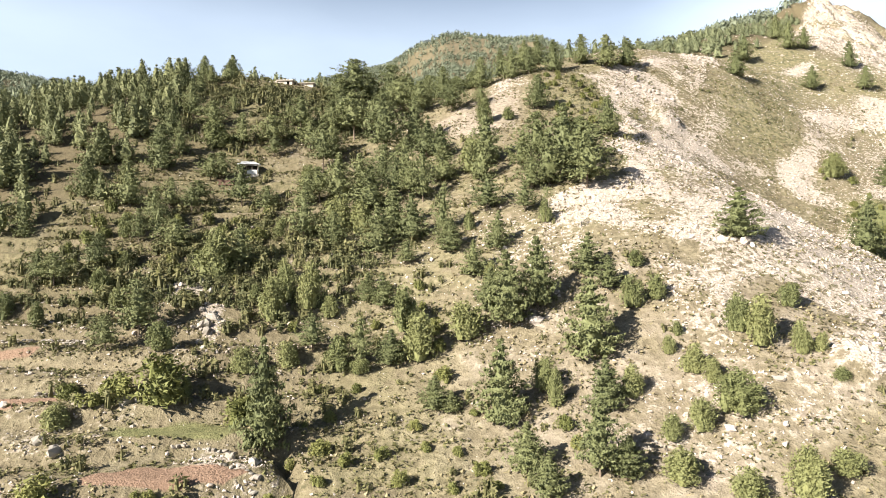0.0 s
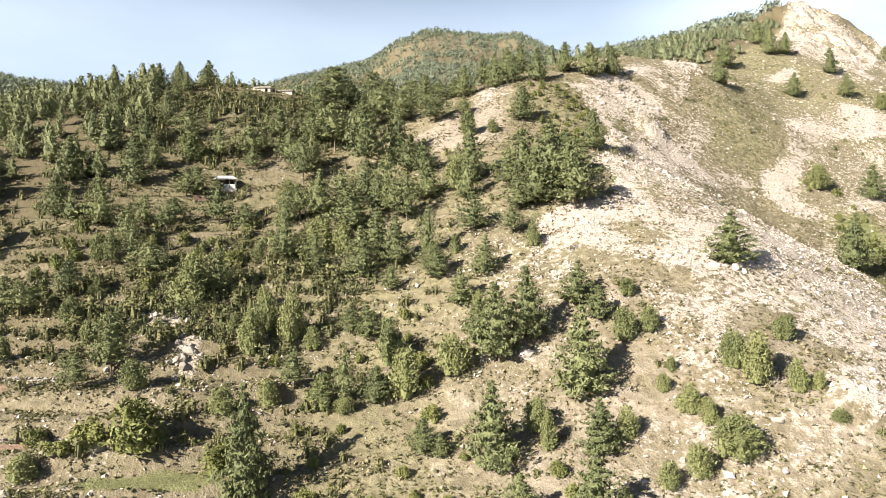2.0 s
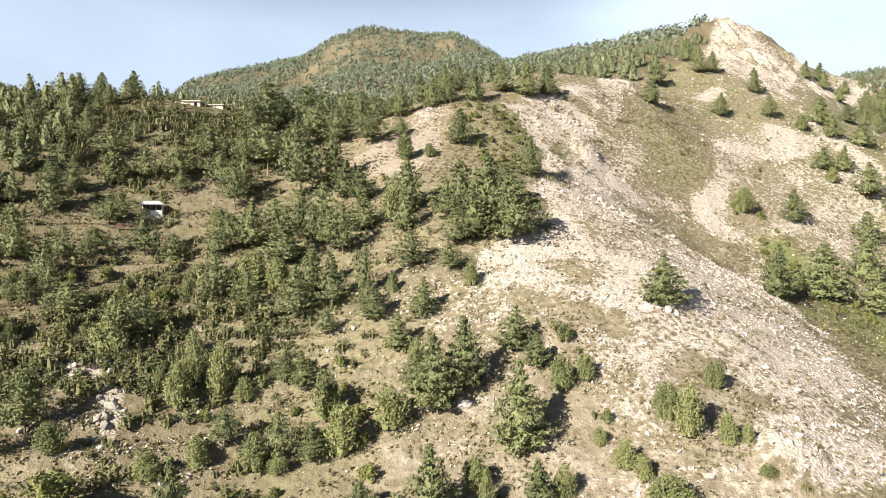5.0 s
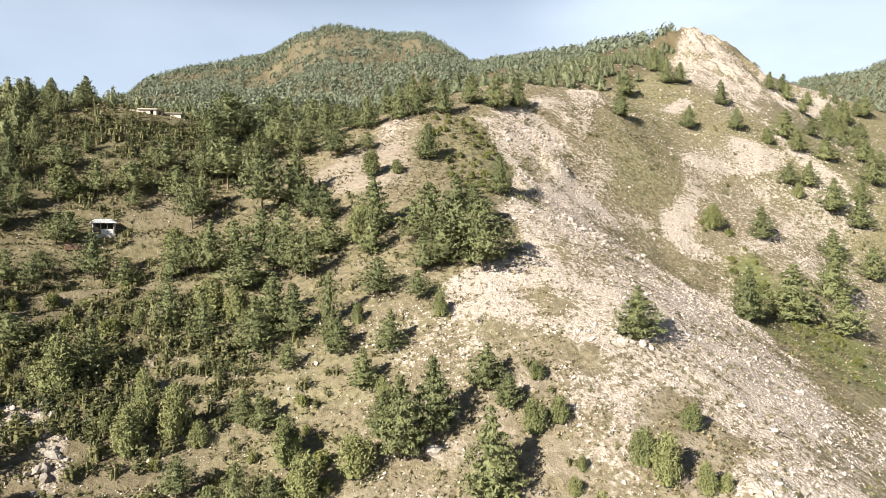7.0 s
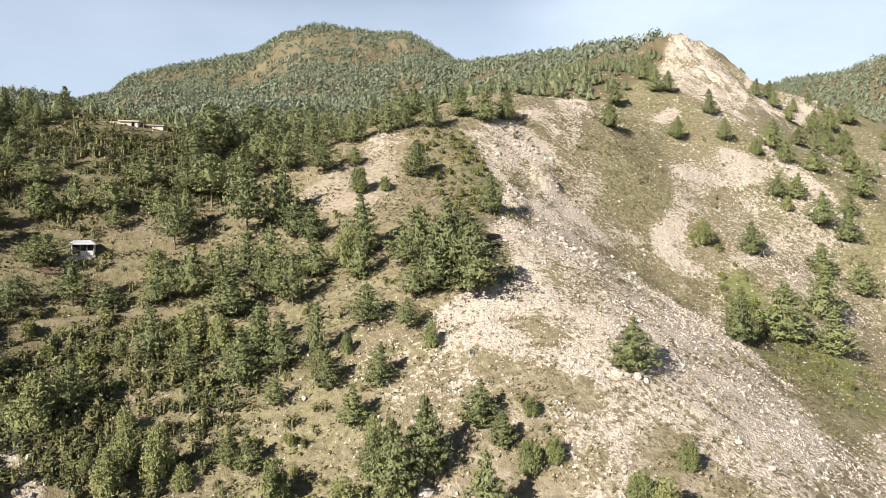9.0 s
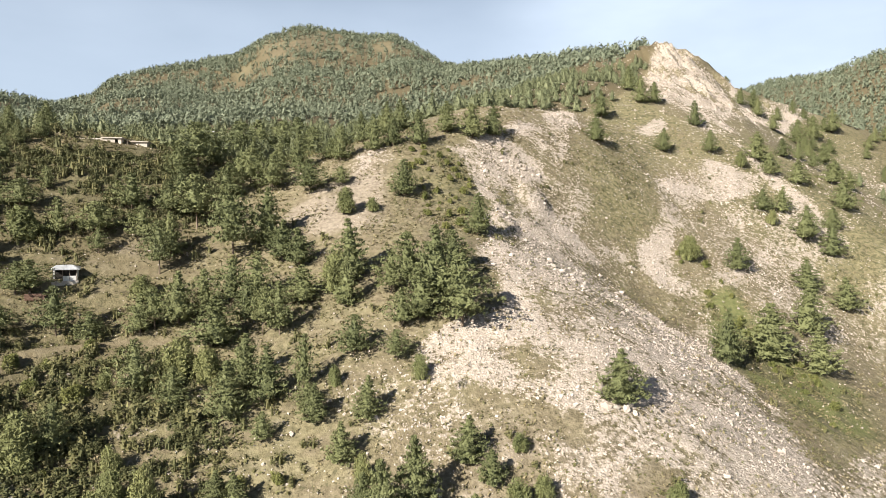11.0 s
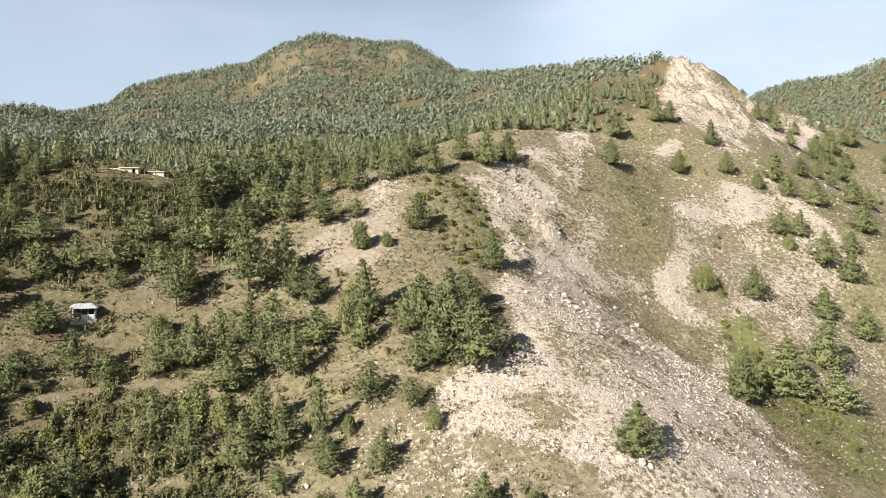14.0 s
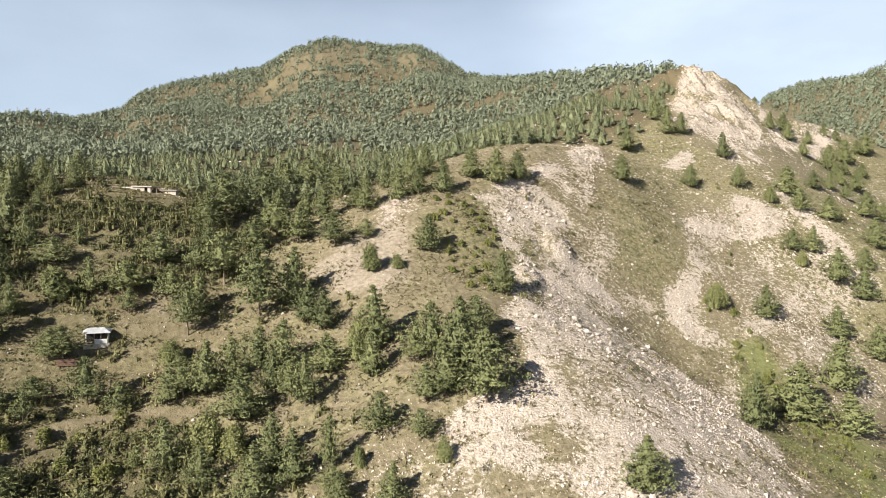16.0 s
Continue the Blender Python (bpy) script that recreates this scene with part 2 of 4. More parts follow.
# heights of the control lattices: the mountain at large, the slopes and spurs, the near hillside
BROAD_AT, BROAD = (-700, -350, 220, 9, 9), [
    [-151, -141, -129, -119, -115, -121, -139, -170, -207],
    [-67, -58, -49, -50, -51, -56, -78, -113, -153],
    [17, 27, 35, 24, 18, 6, -22, -57, -92],
    [95, 99, 101, 103, 101, 65, 25, 0, -13],
    [162, 157, 154, 168, 168, 111, 68, 69, 95],
    [214, 199, 200, 233, 219, 149, 117, 154, 231],
    [245, 218, 211, 230, 206, 161, 156, 233, 365],
    [256, 217, 193, 184, 165, 158, 187, 277, 434],
    [262, 213, 169, 138, 129, 154, 214, 312, 449],
]
MIDDLE_AT, MIDDLE = (-220, 100, 55, 11, 9), [
    [3, -5, -7, 2, 8, 8, -7, -24, -37, -35, -28],
    [7, 10, 13, 11, 12, 13, 9, 12, -12, -23, -18],
    [6, 12, 14, 11, 11, 24, 20, 15, -2, -6, -2],
    [2, 2, 0, -1, 1, 16, 49, 38, 2, 23, 13],
    [-2, -5, -7, -3, -2, -3, 30, 53, 36, 40, 10],
    [0, -6, -8, -2, 4, -8, 4, 52, 40, 11, -10],
    [7, -3, -11, -5, 1, -5, 6, 41, 29, -5, -23],
    [17, 5, -9, -5, 3, 3, 10, 28, 20, -3, -22],
    [23, 16, 6, 3, 8, 14, 18, 13, 5, -3, -14],
]
NEAR_AT, NEAR = (-90, 40, 28, 9, 7), [
    [-15, -9, 1, 3, -2, -2, -6, -5, 0],
    [-9, -6, -4, -11, -5, 8, -8, -6, -2],
    [-4, -2, -1, -4, 5, 5, -6, -5, -7],
    [0, 2, -7, -1, 7, 8, -8, -6, -18],
    [1, -2, -4, 1, 9, -4, -20, -6, -21],
    [6, 11, 14, 2, 21, 12, 4, -6, -6],
    [10, 11, 6, -2, 5, 16, 13, -5, 0],
]
FAR_AT, FAR = (-350, 430, 90, 9, 7), [
    [4, -1, -8, -12, -8, -5, 5, -12, -23],
    [3, -8, -19, -23, -10, 7, 15, -1, -22],
    [-1, -16, -30, -26, 0, 15, 17, 2, -22],
    [-12, -19, -22, -1, 48, 42, 23, 5, -16],
    [-25, -17, 11, 24, 67, 69, 42, 12, -10],
    [-28, -15, 21, 33, 42, 43, 30, 11, -5],
    [-21, -5, 12, 19, 16, 12, 8, 5, 1],
]


def lattice(x, y, at, heights):
    x0, y0, step, nx, ny = at
    bx = bell((x[:, None] - x0) / step - np.arange(nx))
    by = bell((y[:, None] - y0) / step - np.arange(ny))
    return np.einsum("nj,ji,ni->n", by, np.array(heights, float), bx)


def ridge_edge(y):
    """Where the grassy left side of the spur gives way to its stony right flank."""
    return np.interp(y, [40, 90, 98, 125, 150, 172, 184, 204, 228, 262, 300, 330], [26, 20, 17, 33, 41, 45, 57, 75, 98, 138, 166, 190])


# outlines in plan: the stony parts, the grassy bowl, the weedy gully and the bare earth
SPUR = [(35, 148), (42, 157), (55, 167), (64, 161), (68, 150), (72, 145), (77, 135), (79, 122), (78, 108), (72, 97), (62, 85), (56, 70), (46, 68),
        (46, 80), (42, 87), (35, 85), (31, 82), (30, 90), (32, 96), (21, 101), (14, 101), (16, 108), (22, 114), (30, 117), (32, 125), (34, 140)]
OUTCROP = [(36, 173), (45, 181), (66, 202), (89, 231), (86, 210), (72, 189), (60, 177), (51, 166), (44, 158), (39, 158)]
RIB = [(98, 191), (126, 210), (141, 204), (136, 196), (117, 188), (105, 181), (92, 168), (91, 161), (89, 155), (81, 151), (77, 158), (78, 164), (85, 172), (93, 181)]
CRAG_AREA = [(140, 279), (160, 298), (178, 306), (188, 290), (168, 252), (148, 227), (134, 224), (134, 237), (126, 247)]
SHOULDER = [(185, 285), (205, 308), (235, 298), (215, 279), (195, 268), (176, 256)]
FLANK = [(143, 223), (156, 228), (152, 205), (153, 180), (145, 172), (137, 180), (140, 197)]
BOWL = [(88, 206), (98, 236), (118, 246), (128, 228), (120, 214), (103, 200), (88, 173), (76, 164), (70, 167), (72, 182)]
GULLY = [(90, 154), (99, 156), (97, 142), (97, 132), (108, 127), (97, 112), (84, 108), (80, 125), (84, 142)]
EARTH = [(-3, 156), (3, 162), (13, 166), (14, 180), (18, 176), (16, 150), (12, 143), (2, 148)]
STONY = [(0.9, 5, SPUR), (0.95, 5, OUTCROP), (0.9, 6, RIB), (0.78, 8, CRAG_AREA), (0.95, 8, SHOULDER), (0.75, 8, FLANK)]


def rock_mask(x, y):
    flank = smooth(x - ridge_edge(y), -2, 5) * smooth(y, 62, 84) * (1 - smooth(x, 260, 330)) * (1 - smooth(y, 325, 345))
    c, s = 0.79, 0.61
    ribs = fbm((x * c + y * s) / 7.0, (-x * s + y * c), 9, 91, 3)
    wob = fbm(x, y, 11, 95, 3)
    u, v = x + 4.5 * wob, y - 4 * wob
    mottle = np.clip(0.88 + 0.75 * fbm(x, y, 8, 93, 3), 0.42, 1.05)
    m = flank * np.clip(0.34 + 0.6 * ribs, 0.05, 0.85)
    m = m * (1 - 0.6 * region(u, v, BOWL, 8)) * (1 - 0.6 * patch(x, y, 190, 215, 30, 45, -30))
    for w, soft, outline in STONY:
        m = np.maximum(m, w * mottle * region(u, v, outline, soft))
    m = m * (1 - 0.9 * region(u, v, GULLY, 5)) * (1 - 0.55 * region(u, v, BOWL, 6))
    for cx, cy, a, b, turn, w in SCREE:
        m = np.maximum(m, w * patch(x + 2.1 * wob, y - 1.8 * wob, cx, cy, a, b, turn, 0.5))
    return m


SCREE = [(46, 73, 6, 6, 0, 0.95), (68, 92, 12, 10, 0, 0.62), (134, 178, 18, 10, 35, 0.62), (118, 154, 16, 8, 20, 0.6), (116, 224, 10, 3, 30, 0.8)]
SCREE += [(-22, 68.4, 4.5, 1.2, 10, 0.8), (-36.5, 97.5, 5.5, 3.0, 10, 1.0), (-30.5, 91, 2.2, 5, 15, 0.85), (16, 98, 8, 8, 0, 0.55), (10, 86, 9, 8, 0, 0.42), (28, 68, 14, 7, 0, 0.47),
          (16, 170, 5, 7, -20, 0.6), (-22, 68, 5, 2, 0, 0.6), (30, 84, 4, 12, 5, 0.6), (8, 105, 6, 5, 0, 0.45), (-38, 70, 8, 3, 0, 0.45)]
FIELDS = [(-26.2, 65.0, 7.6, 1.9, 8), (-46, 76.5, 5, 0.9, 4), (-53, 85.5, 5, 0.7, 4)]
LAWN = (-27.5, 71.6, 7.4, 1.7, 3)
DITCH = [(-17.2, 71.2), (-15.2, 67.8), (-13.1, 63.0), (-11.5, 55)]
PATHS = [[(-62, 111), (-48, 117), (-43, 121.5), (-40, 125), (-36, 126.5), (-29, 127), (-21, 125)], [(-60, 85), (-46, 83), (-33, 82)]]


STEP, CRAG = 2.3, 9.5
# lift of the far crests over the lattices, by the way one looks (degrees from north)
SKYLINE_WAY = [-33, -30, -27.6, -24, -19, -16, -14.6, -13.2, -10.9, -7.6, -4.4, -2.2, 0.3, 3.1, 5.9, 7.7, 9.6, 11.9, 13.8, 17.5, 22, 27]
SKYLINE_LIFT = [12, 8, 1, -11, -7, -11, -10, 3, 5, 2, -4, 2, 4, -4, -5, 2, 1, -6, 0, 1, 1, 2]


def broad_height(x, y):
    cx, cy = np.clip(x, -900, 1250), np.clip(y, -520, 1500)
    z = lattice(cx, cy, BROAD_AT, BROAD) + lattice(x, y, MIDDLE_AT, MIDDLE) + lattice(x, y, NEAR_AT, NEAR) + lattice(x, y, FAR_AT, FAR)
    r, way = np.hypot(x, y), np.degrees(np.arctan2(x, np.maximum(y, 1)))
    z = z + smooth(r, 430, 540) * np.interp(way, SKYLINE_WAY, SKYLINE_LIFT)
    z = z - 3.5 * smooth(r, 275, 300) * (1 - smooth(r, 325, 350)) * smooth(way, 13, 18) * (1 - smooth(way, 26, 29)) - 2.5 * smooth(r, 190, 210) * smooth(-way, 19, 22) * (1 - smooth(r, 300, 400))
    z = z + CRAG * (1 - smooth(np.sqrt((((x - 170) * 0.788 + (y - 302) * 0.616) / 30) ** 2 + (((y - 302) * 0.788 - (x - 170) * 0.616) / 22) ** 2), 0.15, 1.3))
    return z


def terrace_phase(x, y, z):
    """Where a place lies on its terrace (0 to 1 from one riser's foot to the next), and how strongly the slope is terraced."""
    terraced = 0.8 * smooth(-x, 2, 18) * (1 - smooth(y, 104, 132)) + 0.55 * smooth(-x, 22, 34) * (1 - smooth(y, 165, 190)) * smooth(y, 108, 130)
    return z / STEP + 0.25 * fbm(x, y, 26, 31, 2), terraced


def riser_mask(x, y):
    """The stony faces between the terraces."""
    f, terraced = terrace_phase(x, y, broad_height(x, y))
    f = f - np.floor(f)
    return terraced * smooth(f, 0.55, 0.7) * (1 - smooth(f, 0.92, 1.0)) * smooth(fbm(x, y, 9, 33, 3), -0.25, 0.2)


def terrain(x, y):
    """The height of the ground at arrays x, y."""
    shape = np.shape(x)
    x, y = np.ravel(np.asarray(x, float)), np.ravel(np.asarray(y, float))
    z = broad_height(x, y)
    away = smooth(np.hypot(x - 30, y - 110), 140, 420)
    rock = rock_mask(x, y)
    # terraced fields
    f, terraced = terrace_phase(x, y, z)
    stepped = (np.floor(f) + smooth(f - np.floor(f), 0.62, 0.95)) * STEP - 0.25 * STEP * fbm(x, y, 26, 31, 2)
    z = z + np.clip(terraced, 0, 0.85) * (stepped - z)
    track = 1.15
    f = z / track + 0.5 * fbm(x, y, 12, 37, 3)
    ledge = (np.floor(f) + smooth(f - np.floor(f), 0.45, 0.95) - f) * track
    z = z + ledge * (0.2 + 0.55 * smooth(-x, -15, 20)) * (1 - away) * (1 - np.clip(terraced, 0, 0.85)) * (1 - rock)
    z = z + (1 - 0.55 * terraced) * (0.9 * fbm(x, y, 14, 3) + 0.35 * fbm(x, y, 3.6, 7, 3)) + away * 4 * fbm(x, y, 90, 11, 5) + smooth(np.hypot(x, y), 420, 560) * (13 * np.abs(fbm(x, y, 150, 13, 4)) - 4)
    z = z + rock * (0.9 * np.abs(fbm(x, y, 6.0, 21, 3)) + 0.45 * fbm(x, y, 2.4, 23, 2))
    crag = np.maximum(patch(x, y, 168, 290, 26, 30, -30), 0.7 * patch(x, y, 216, 300, 26, 12, -20))
    f = (0.62 * x - 0.35 * y + 0.7 * z) / 3.2 + 0.6 * fbm(x, y, 18, 43, 3)
    z = z + crag * 2.6 * (smooth(f - np.floor(f), 0.0, 0.75) - smooth(f - np.floor(f), 0.75, 1.0) - 0.5)
    z = z + crag * 2.6 * np.abs(fbm(x + 0.4 * z, y, 6, 45, 3)) + crag * (9.5 * np.abs(fbm(0.8 * x + 0.6 * y, (0.8 * y - 0.6 * x) * 0.35 + 0.5 * z, 15, 41, 5)) - 2.2)
    knob = patch(x, y, 53.5, 166, 3.2, 3.2) + 0.8 * patch(x, y, 42.5, 152, 2.5, 3) + 0.8 * patch(x, y, 44.0, 71.5, 3.5, 3, 30)
    z = z + 1.9 * knob
    z = z + 85 * smooth(np.arctan2(x, np.maximum(y, 1)), 0.68, 0.84) * smooth(np.hypot(x, y), 950, 1350)
    z = z - 2.0 * trail(x, y, DITCH, 0.8)
    return z.reshape(shape)


def height(x, y):
    return float(terrain(np.array([x]), np.array([y]))[0])


def green_mask(x, y):
    g = 0.42 + 0.2 * smooth(-x, 18, 40) * smooth(y, 84, 104) + 0.1 * smooth(-x, -20, 10) * (1 - smooth(y, 150, 175)) - 0.22 * smooth(-x, 8, 24) * (1 - smooth(y, 92, 108))
    g = g + 0.6 * region(x, y, GULLY, 8) + 0.3 * region(x, y, BOWL, 12) + 0.3 * patch(x, y, 36, 158, 10, 16)
    g = g - 0.5 * region(x, y, EARTH, 6) - 0.15 * patch(x, y, 22, 80, 22, 16) + 0.3 * patch(x, y, 150, 190, 30, 40) + 0.3 * patch(x, y, 235, 262, 45, 50)
    g = g + 0.35 * np.maximum(patch(x, y, -42, 172, 30, 17), patch(x, y, -36, 113, 24, 9)) + 0.5 * patch(x, y, -30, 71.5, 9, 1.6, 6) - 0.1 * patch(x, y, -32, 152, 14, 10)
    return np.clip(g, 0, 1)


def wood_mask(x, y):
    """Where the far woods stand."""
    behind = (1 - region(x, y, CRAG_AREA, 6)) * smooth(y - 0.55 * np.abs(x + 20) ** 0.9, 186, 204) * (1 - smooth(x - ridge_edge(y), -9, 0))
    left = smooth(-x, 62, 74) * smooth(y, 108, 126)
    right = smooth(x - 0.6 * y, 62, 90) * smooth(y, 180, 210) * 0.35 * (1 - patch(x, y, 216, 300, 28, 14, -20)) * (1 - patch(x, y, 172, 302, 24, 24, 0, 0.2))
    far = smooth(y, 420, 470)
    return np.clip(np.maximum(np.maximum(behind, left), np.maximum(right, far)), 0, 1)


def bald_mask(x, y):
    """Bare grassy brow of the far hill."""
    return np.maximum(patch(x, y, 8, 705, 58, 66, 0, 0.6), 0.7 * patch(x, y, 95, 700, 44, 44, 0, 0.6)) * smooth(fbm(x, y, 40, 77, 4), -0.4, 0.05)


def from_arrays(name, verts, tris, material, smooth_faces=False):
    me = bpy.data.meshes.new(name)
    me.vertices.add(len(verts))
    me.vertices.foreach_set("co", np.asarray(verts, np.float32).ravel())
    tris = np.asarray(tris, np.int32)
    n = tris.shape[1]
    me.loops.add(tris.size)
    me.loops.foreach_set("vertex_index", tris.ravel())
    me.polygons.add(len(tris))
    me.polygons.foreach_set("loop_start", np.arange(0, tris.size, n, dtype=np.int32))
    me.polygons.foreach_set("use_smooth", np.full(len(tris), smooth_faces))
    me.update(calc_edges=True)
    me.materials.append(material)
    return me


def spread(lo, hi, step, out_lo, out_hi, grow=1.055):
    mid = list(np.arange(lo, hi + step / 2, step))
    a, d = mid[-1], step
    while a < out_hi:
        d = min(d * grow, 160)
        a += d
        mid.append(a)
    a, d, low = mid[0], step, []
    while a > out_lo:
        d = min(d * grow * 1.03, 220)
        a -= d
        low.append(a)
    return np.array(low[::-1] + mid)


def build_ground():
    xs, ys = spread(-66, 195, 1.2, -3200, 3600, 1.035), spread(54, 225, 1.2, -1500, 4200, 1.014)
    gx, gy = np.meshgrid(xs, ys)
    x, y = gx.ravel(), gy.ravel()
    z = terrain(x, y)
    nx, ny = len(xs), len(ys)
    i = (np.arange(ny - 1)[:, None] * nx + np.arange(nx - 1)).ravel()
    me = from_arrays("ground", np.stack([x, y, z], 1), np.stack([i, i + 1, i + nx + 1, i + nx], 1), GROUND, True)
    red = np.zeros(len(x))
    for cx, cy, a, b, turn in FIELDS:
        red = np.maximum(red, patch(x, y, cx, cy, a, b, turn, 0.12))
    way = np.maximum(0.95 * trail(x, y, PATHS[0], 0.95), 0.8 * trail(x, y, PATHS[1], 0.8))
    bare = 0.35 + 0.33 * region(x, y, EARTH, 6) + 0.15 * patch(x, y, 24, 76, 24, 20) + 0.1 * patch(x, y, -32, 151, 10, 6)
    bare = np.maximum(bare, 0.45 * bald_mask(x, y))
    wood = wood_mask(x, y) * (1 - bald_mask(x, y))
    wood = np.maximum(wood, 0.7 * bald_mask(x, y))
    # the same darker floor colour over the left slope, outside the woods
    wood = np.maximum(wood, (0.25 * smooth(-x, 0, 14) * (1 - smooth(y, 82, 96)) + 0.75 * smooth(-x, 10, 28) * smooth(y, 82, 96)) * (1 - 0.6 * rock_mask(x, y)) * (0.6 + 0.4 * smooth(fbm(x, y, 7, 71, 3), -0.2, 0.2)))
    for key, v in (("rock", np.maximum(rock_mask(x, y), 0.6 * riser_mask(x, y))), ("green", green_mask(x, y)), ("red", red), ("path", way), ("bare", bare), ("wood", wood), ("lawn", np.maximum(patch(x, y, *LAWN, 0.15), 0.8 * region(x, y, GULLY, 8) * smooth(fbm(x, y, 8, 66, 3), -0.3, 0.1)))):
        me.attributes.new(key, "FLOAT", "POINT").data.foreach_set("value", np.asarray(v, np.float32))
    return tagged(new("ground", me), "steep dry grass hillside with pale scree and terraces", "hillside", kind="structure")


build_ground()


# ---- trees ----
def part(name, me, parent, label=""):
    ob = new(name, me)
    ob.parent = parent
    return tagged(ob, label)


def tufts(rng, at, way, size, blades, width=0.62, spread_by=0.55):
    """Sprays of needles or leaves: each a few blades that shingle over the crown, facing roughly outwards."""
    n = len(at) * blades
    out = np.repeat(way, blades, 0)
    out = out / (np.linalg.norm(out, axis=1)[:, None] + 1e-9)
    face = out + spread_by * rng.normal(0, 1, (n, 3))
    face /= np.linalg.norm(face, axis=1)[:, None] + 1e-9
    d = np.cross(face, rng.normal(0, 1, (n, 3)))
    d /= np.linalg.norm(d, axis=1)[:, None] + 1e-9
    d = d + 0.35 * out
    side = np.cross(face, d)
    s = np.repeat(np.asarray(size), blades)[:, None] * rng.uniform(0.7, 1.25, (n, 1))
    base = np.repeat(at, blades, 0) + 0.35 * s * rng.normal(0, 1, (n, 3))
    a, b, c = base - side * s * width * 0.5 - d * s * 0.4, base + side * s * width * 0.5 - d * s * 0.4, base + d * s * 0.7
    flip = (np.cross(b - a, c - a) * face).sum(1) < 0
    a[flip], b[flip] = b[flip].copy(), a[flip].copy()
    verts = np.stack([a, b, c], 1).reshape(-1, 3)
    return verts, np.arange(len(verts)).reshape(-1, 3)


def hull(rng, z0, z1, radius, rings=6, sides=9):
    """The dense inside of a crown."""
    v = []
    for k in range(rings):
        z = z0 + (z1 - z0) * k / (rings - 1)
        for j in range(sides):
            a = 2 * math.pi * (j + 0.5 * (k % 2)) / sides
            r = radius(z) * rng.uniform(0.75, 1.1)
            v.append((r * math.cos(a), r * math.sin(a), z))
    t = []
    for k in range(rings - 1):
        for j in range(sides):
            a, b = k * sides + j, k * sides + (j + 1) % sides
            t += [(a, b, a + sides), (b, b + sides, a + sides)]
    return np.array(v), np.array(t)


def join(pieces):
    verts, tris, at = [], [], 0
    for v, t in pieces:
        verts.append(v)
        tris.append(np.asarray(t) + at)
        at += len(v)
    return np.concatenate(verts), np.concatenate(tris)


def pine_crown(seed, low=0.1, whorls=12, boughs=8, sprays=8, blades=4, size=0.05, round_top=1.25, taper=0.85, inside=0.3, core=(5, 6)):
    """A crown of unit height and width: whorls of flat boughs that fan out into sprays of needles, with gaps between them."""
    rng = np.random.default_rng(seed)
    lean = rng.uniform(-0.03, 0.03, 2)

    def reach(z):
        u = np.clip((z - low) / (1 - low), 0, 1)
        return 0.5 * np.minimum(1, 0.55 + 2.2 * u) * (1 - u**round_top) ** taper + 0.015

    at, way = [], []
    for k in range(whorls):
        z = min(max(low + (0.96 - low) * (k + rng.uniform(-0.25, 0.25)) / (whorls - 1), low), 0.965)
        n = boughs if k < 0.7 * whorls else max(4, boughs - 2)
        for j in range(n):
            a, r = 2 * math.pi * (j + rng.uniform(-0.35, 0.35)) / n + k * 0.9, reach(z) * rng.choice([0.55, 0.8, 0.95, 1.05, 1.2])
            lift = rng.uniform(-0.02, 0.3)
            q = np.sqrt(rng.uniform(0.08, 1.0, sprays))
            side = rng.uniform(-0.42, 0.42, sprays) * (1.15 - 0.55 * q)
            zz = z + lift * r * q * q - 0.03 * q * (0.3 + np.abs(side)) + rng.normal(0, 0.007, sprays)
            at.append(np.stack([r * q * np.cos(a + side) + lean[0] * z, r * q * np.sin(a + side) + lean[1] * z, zz], 1))
            way.append(np.stack([np.cos(a + 1.3 * side), np.sin(a + 1.3 * side), rng.uniform(0.1, 1.1, sprays)], 1))
    tip = np.linspace(0.88, 0.985, 7)
    at.append(np.stack([lean[0] + 0 * tip, lean[1] + 0 * tip, tip], 1))
    way.append(np.stack([rng.normal(0, 0.4, 7), rng.normal(0, 0.4, 7), 1 + 0 * tip], 1))
    at, way = np.concatenate(at), np.concatenate(way)
    girth = size * rng.uniform(0.7, 1.35, len(at)) * (1.15 - 0.5 * np.clip(at[:, 2], 0, 1))
    girth[-7:] *= 0.7
    leaf = tufts(rng, at, way, girth, blades)
    inner = hull(rng, low + 0.04, 0.86, lambda z: inside * reach(z), *core)
    v, t = join([leaf, inner])
    v[:, :2] *= 0.5 / np.quantile(np.hypot(at[:, 0], at[:, 1]), 0.955)
    return v, t


def far_crown(seed, points=11, blades=2, size=0.3, low=0.1):
    """A small far conifer: a few broad sprays on an uneven cone."""
    rng = np.random.default_rng(seed)
    u = (np.arange(points) + rng.uniform(0.1, 0.9, points)) / points
    a = np.arange(points) * 2.4 + rng.uniform(-0.5, 0.5, points)
    r = 0.4 * (1 - u**1.3) ** 0.85 * rng.uniform(0.6, 1.15, points)
    at = np.stack([r * np.cos(a), r * np.sin(a), low + (0.9 - low) * u], 1)
    way = np.stack([np.cos(a), np.sin(a), 0.5 + u], 1)
    return tufts(rng, at, way, size * (1.25 - 0.7 * u), blades, 0.9, 0.4)


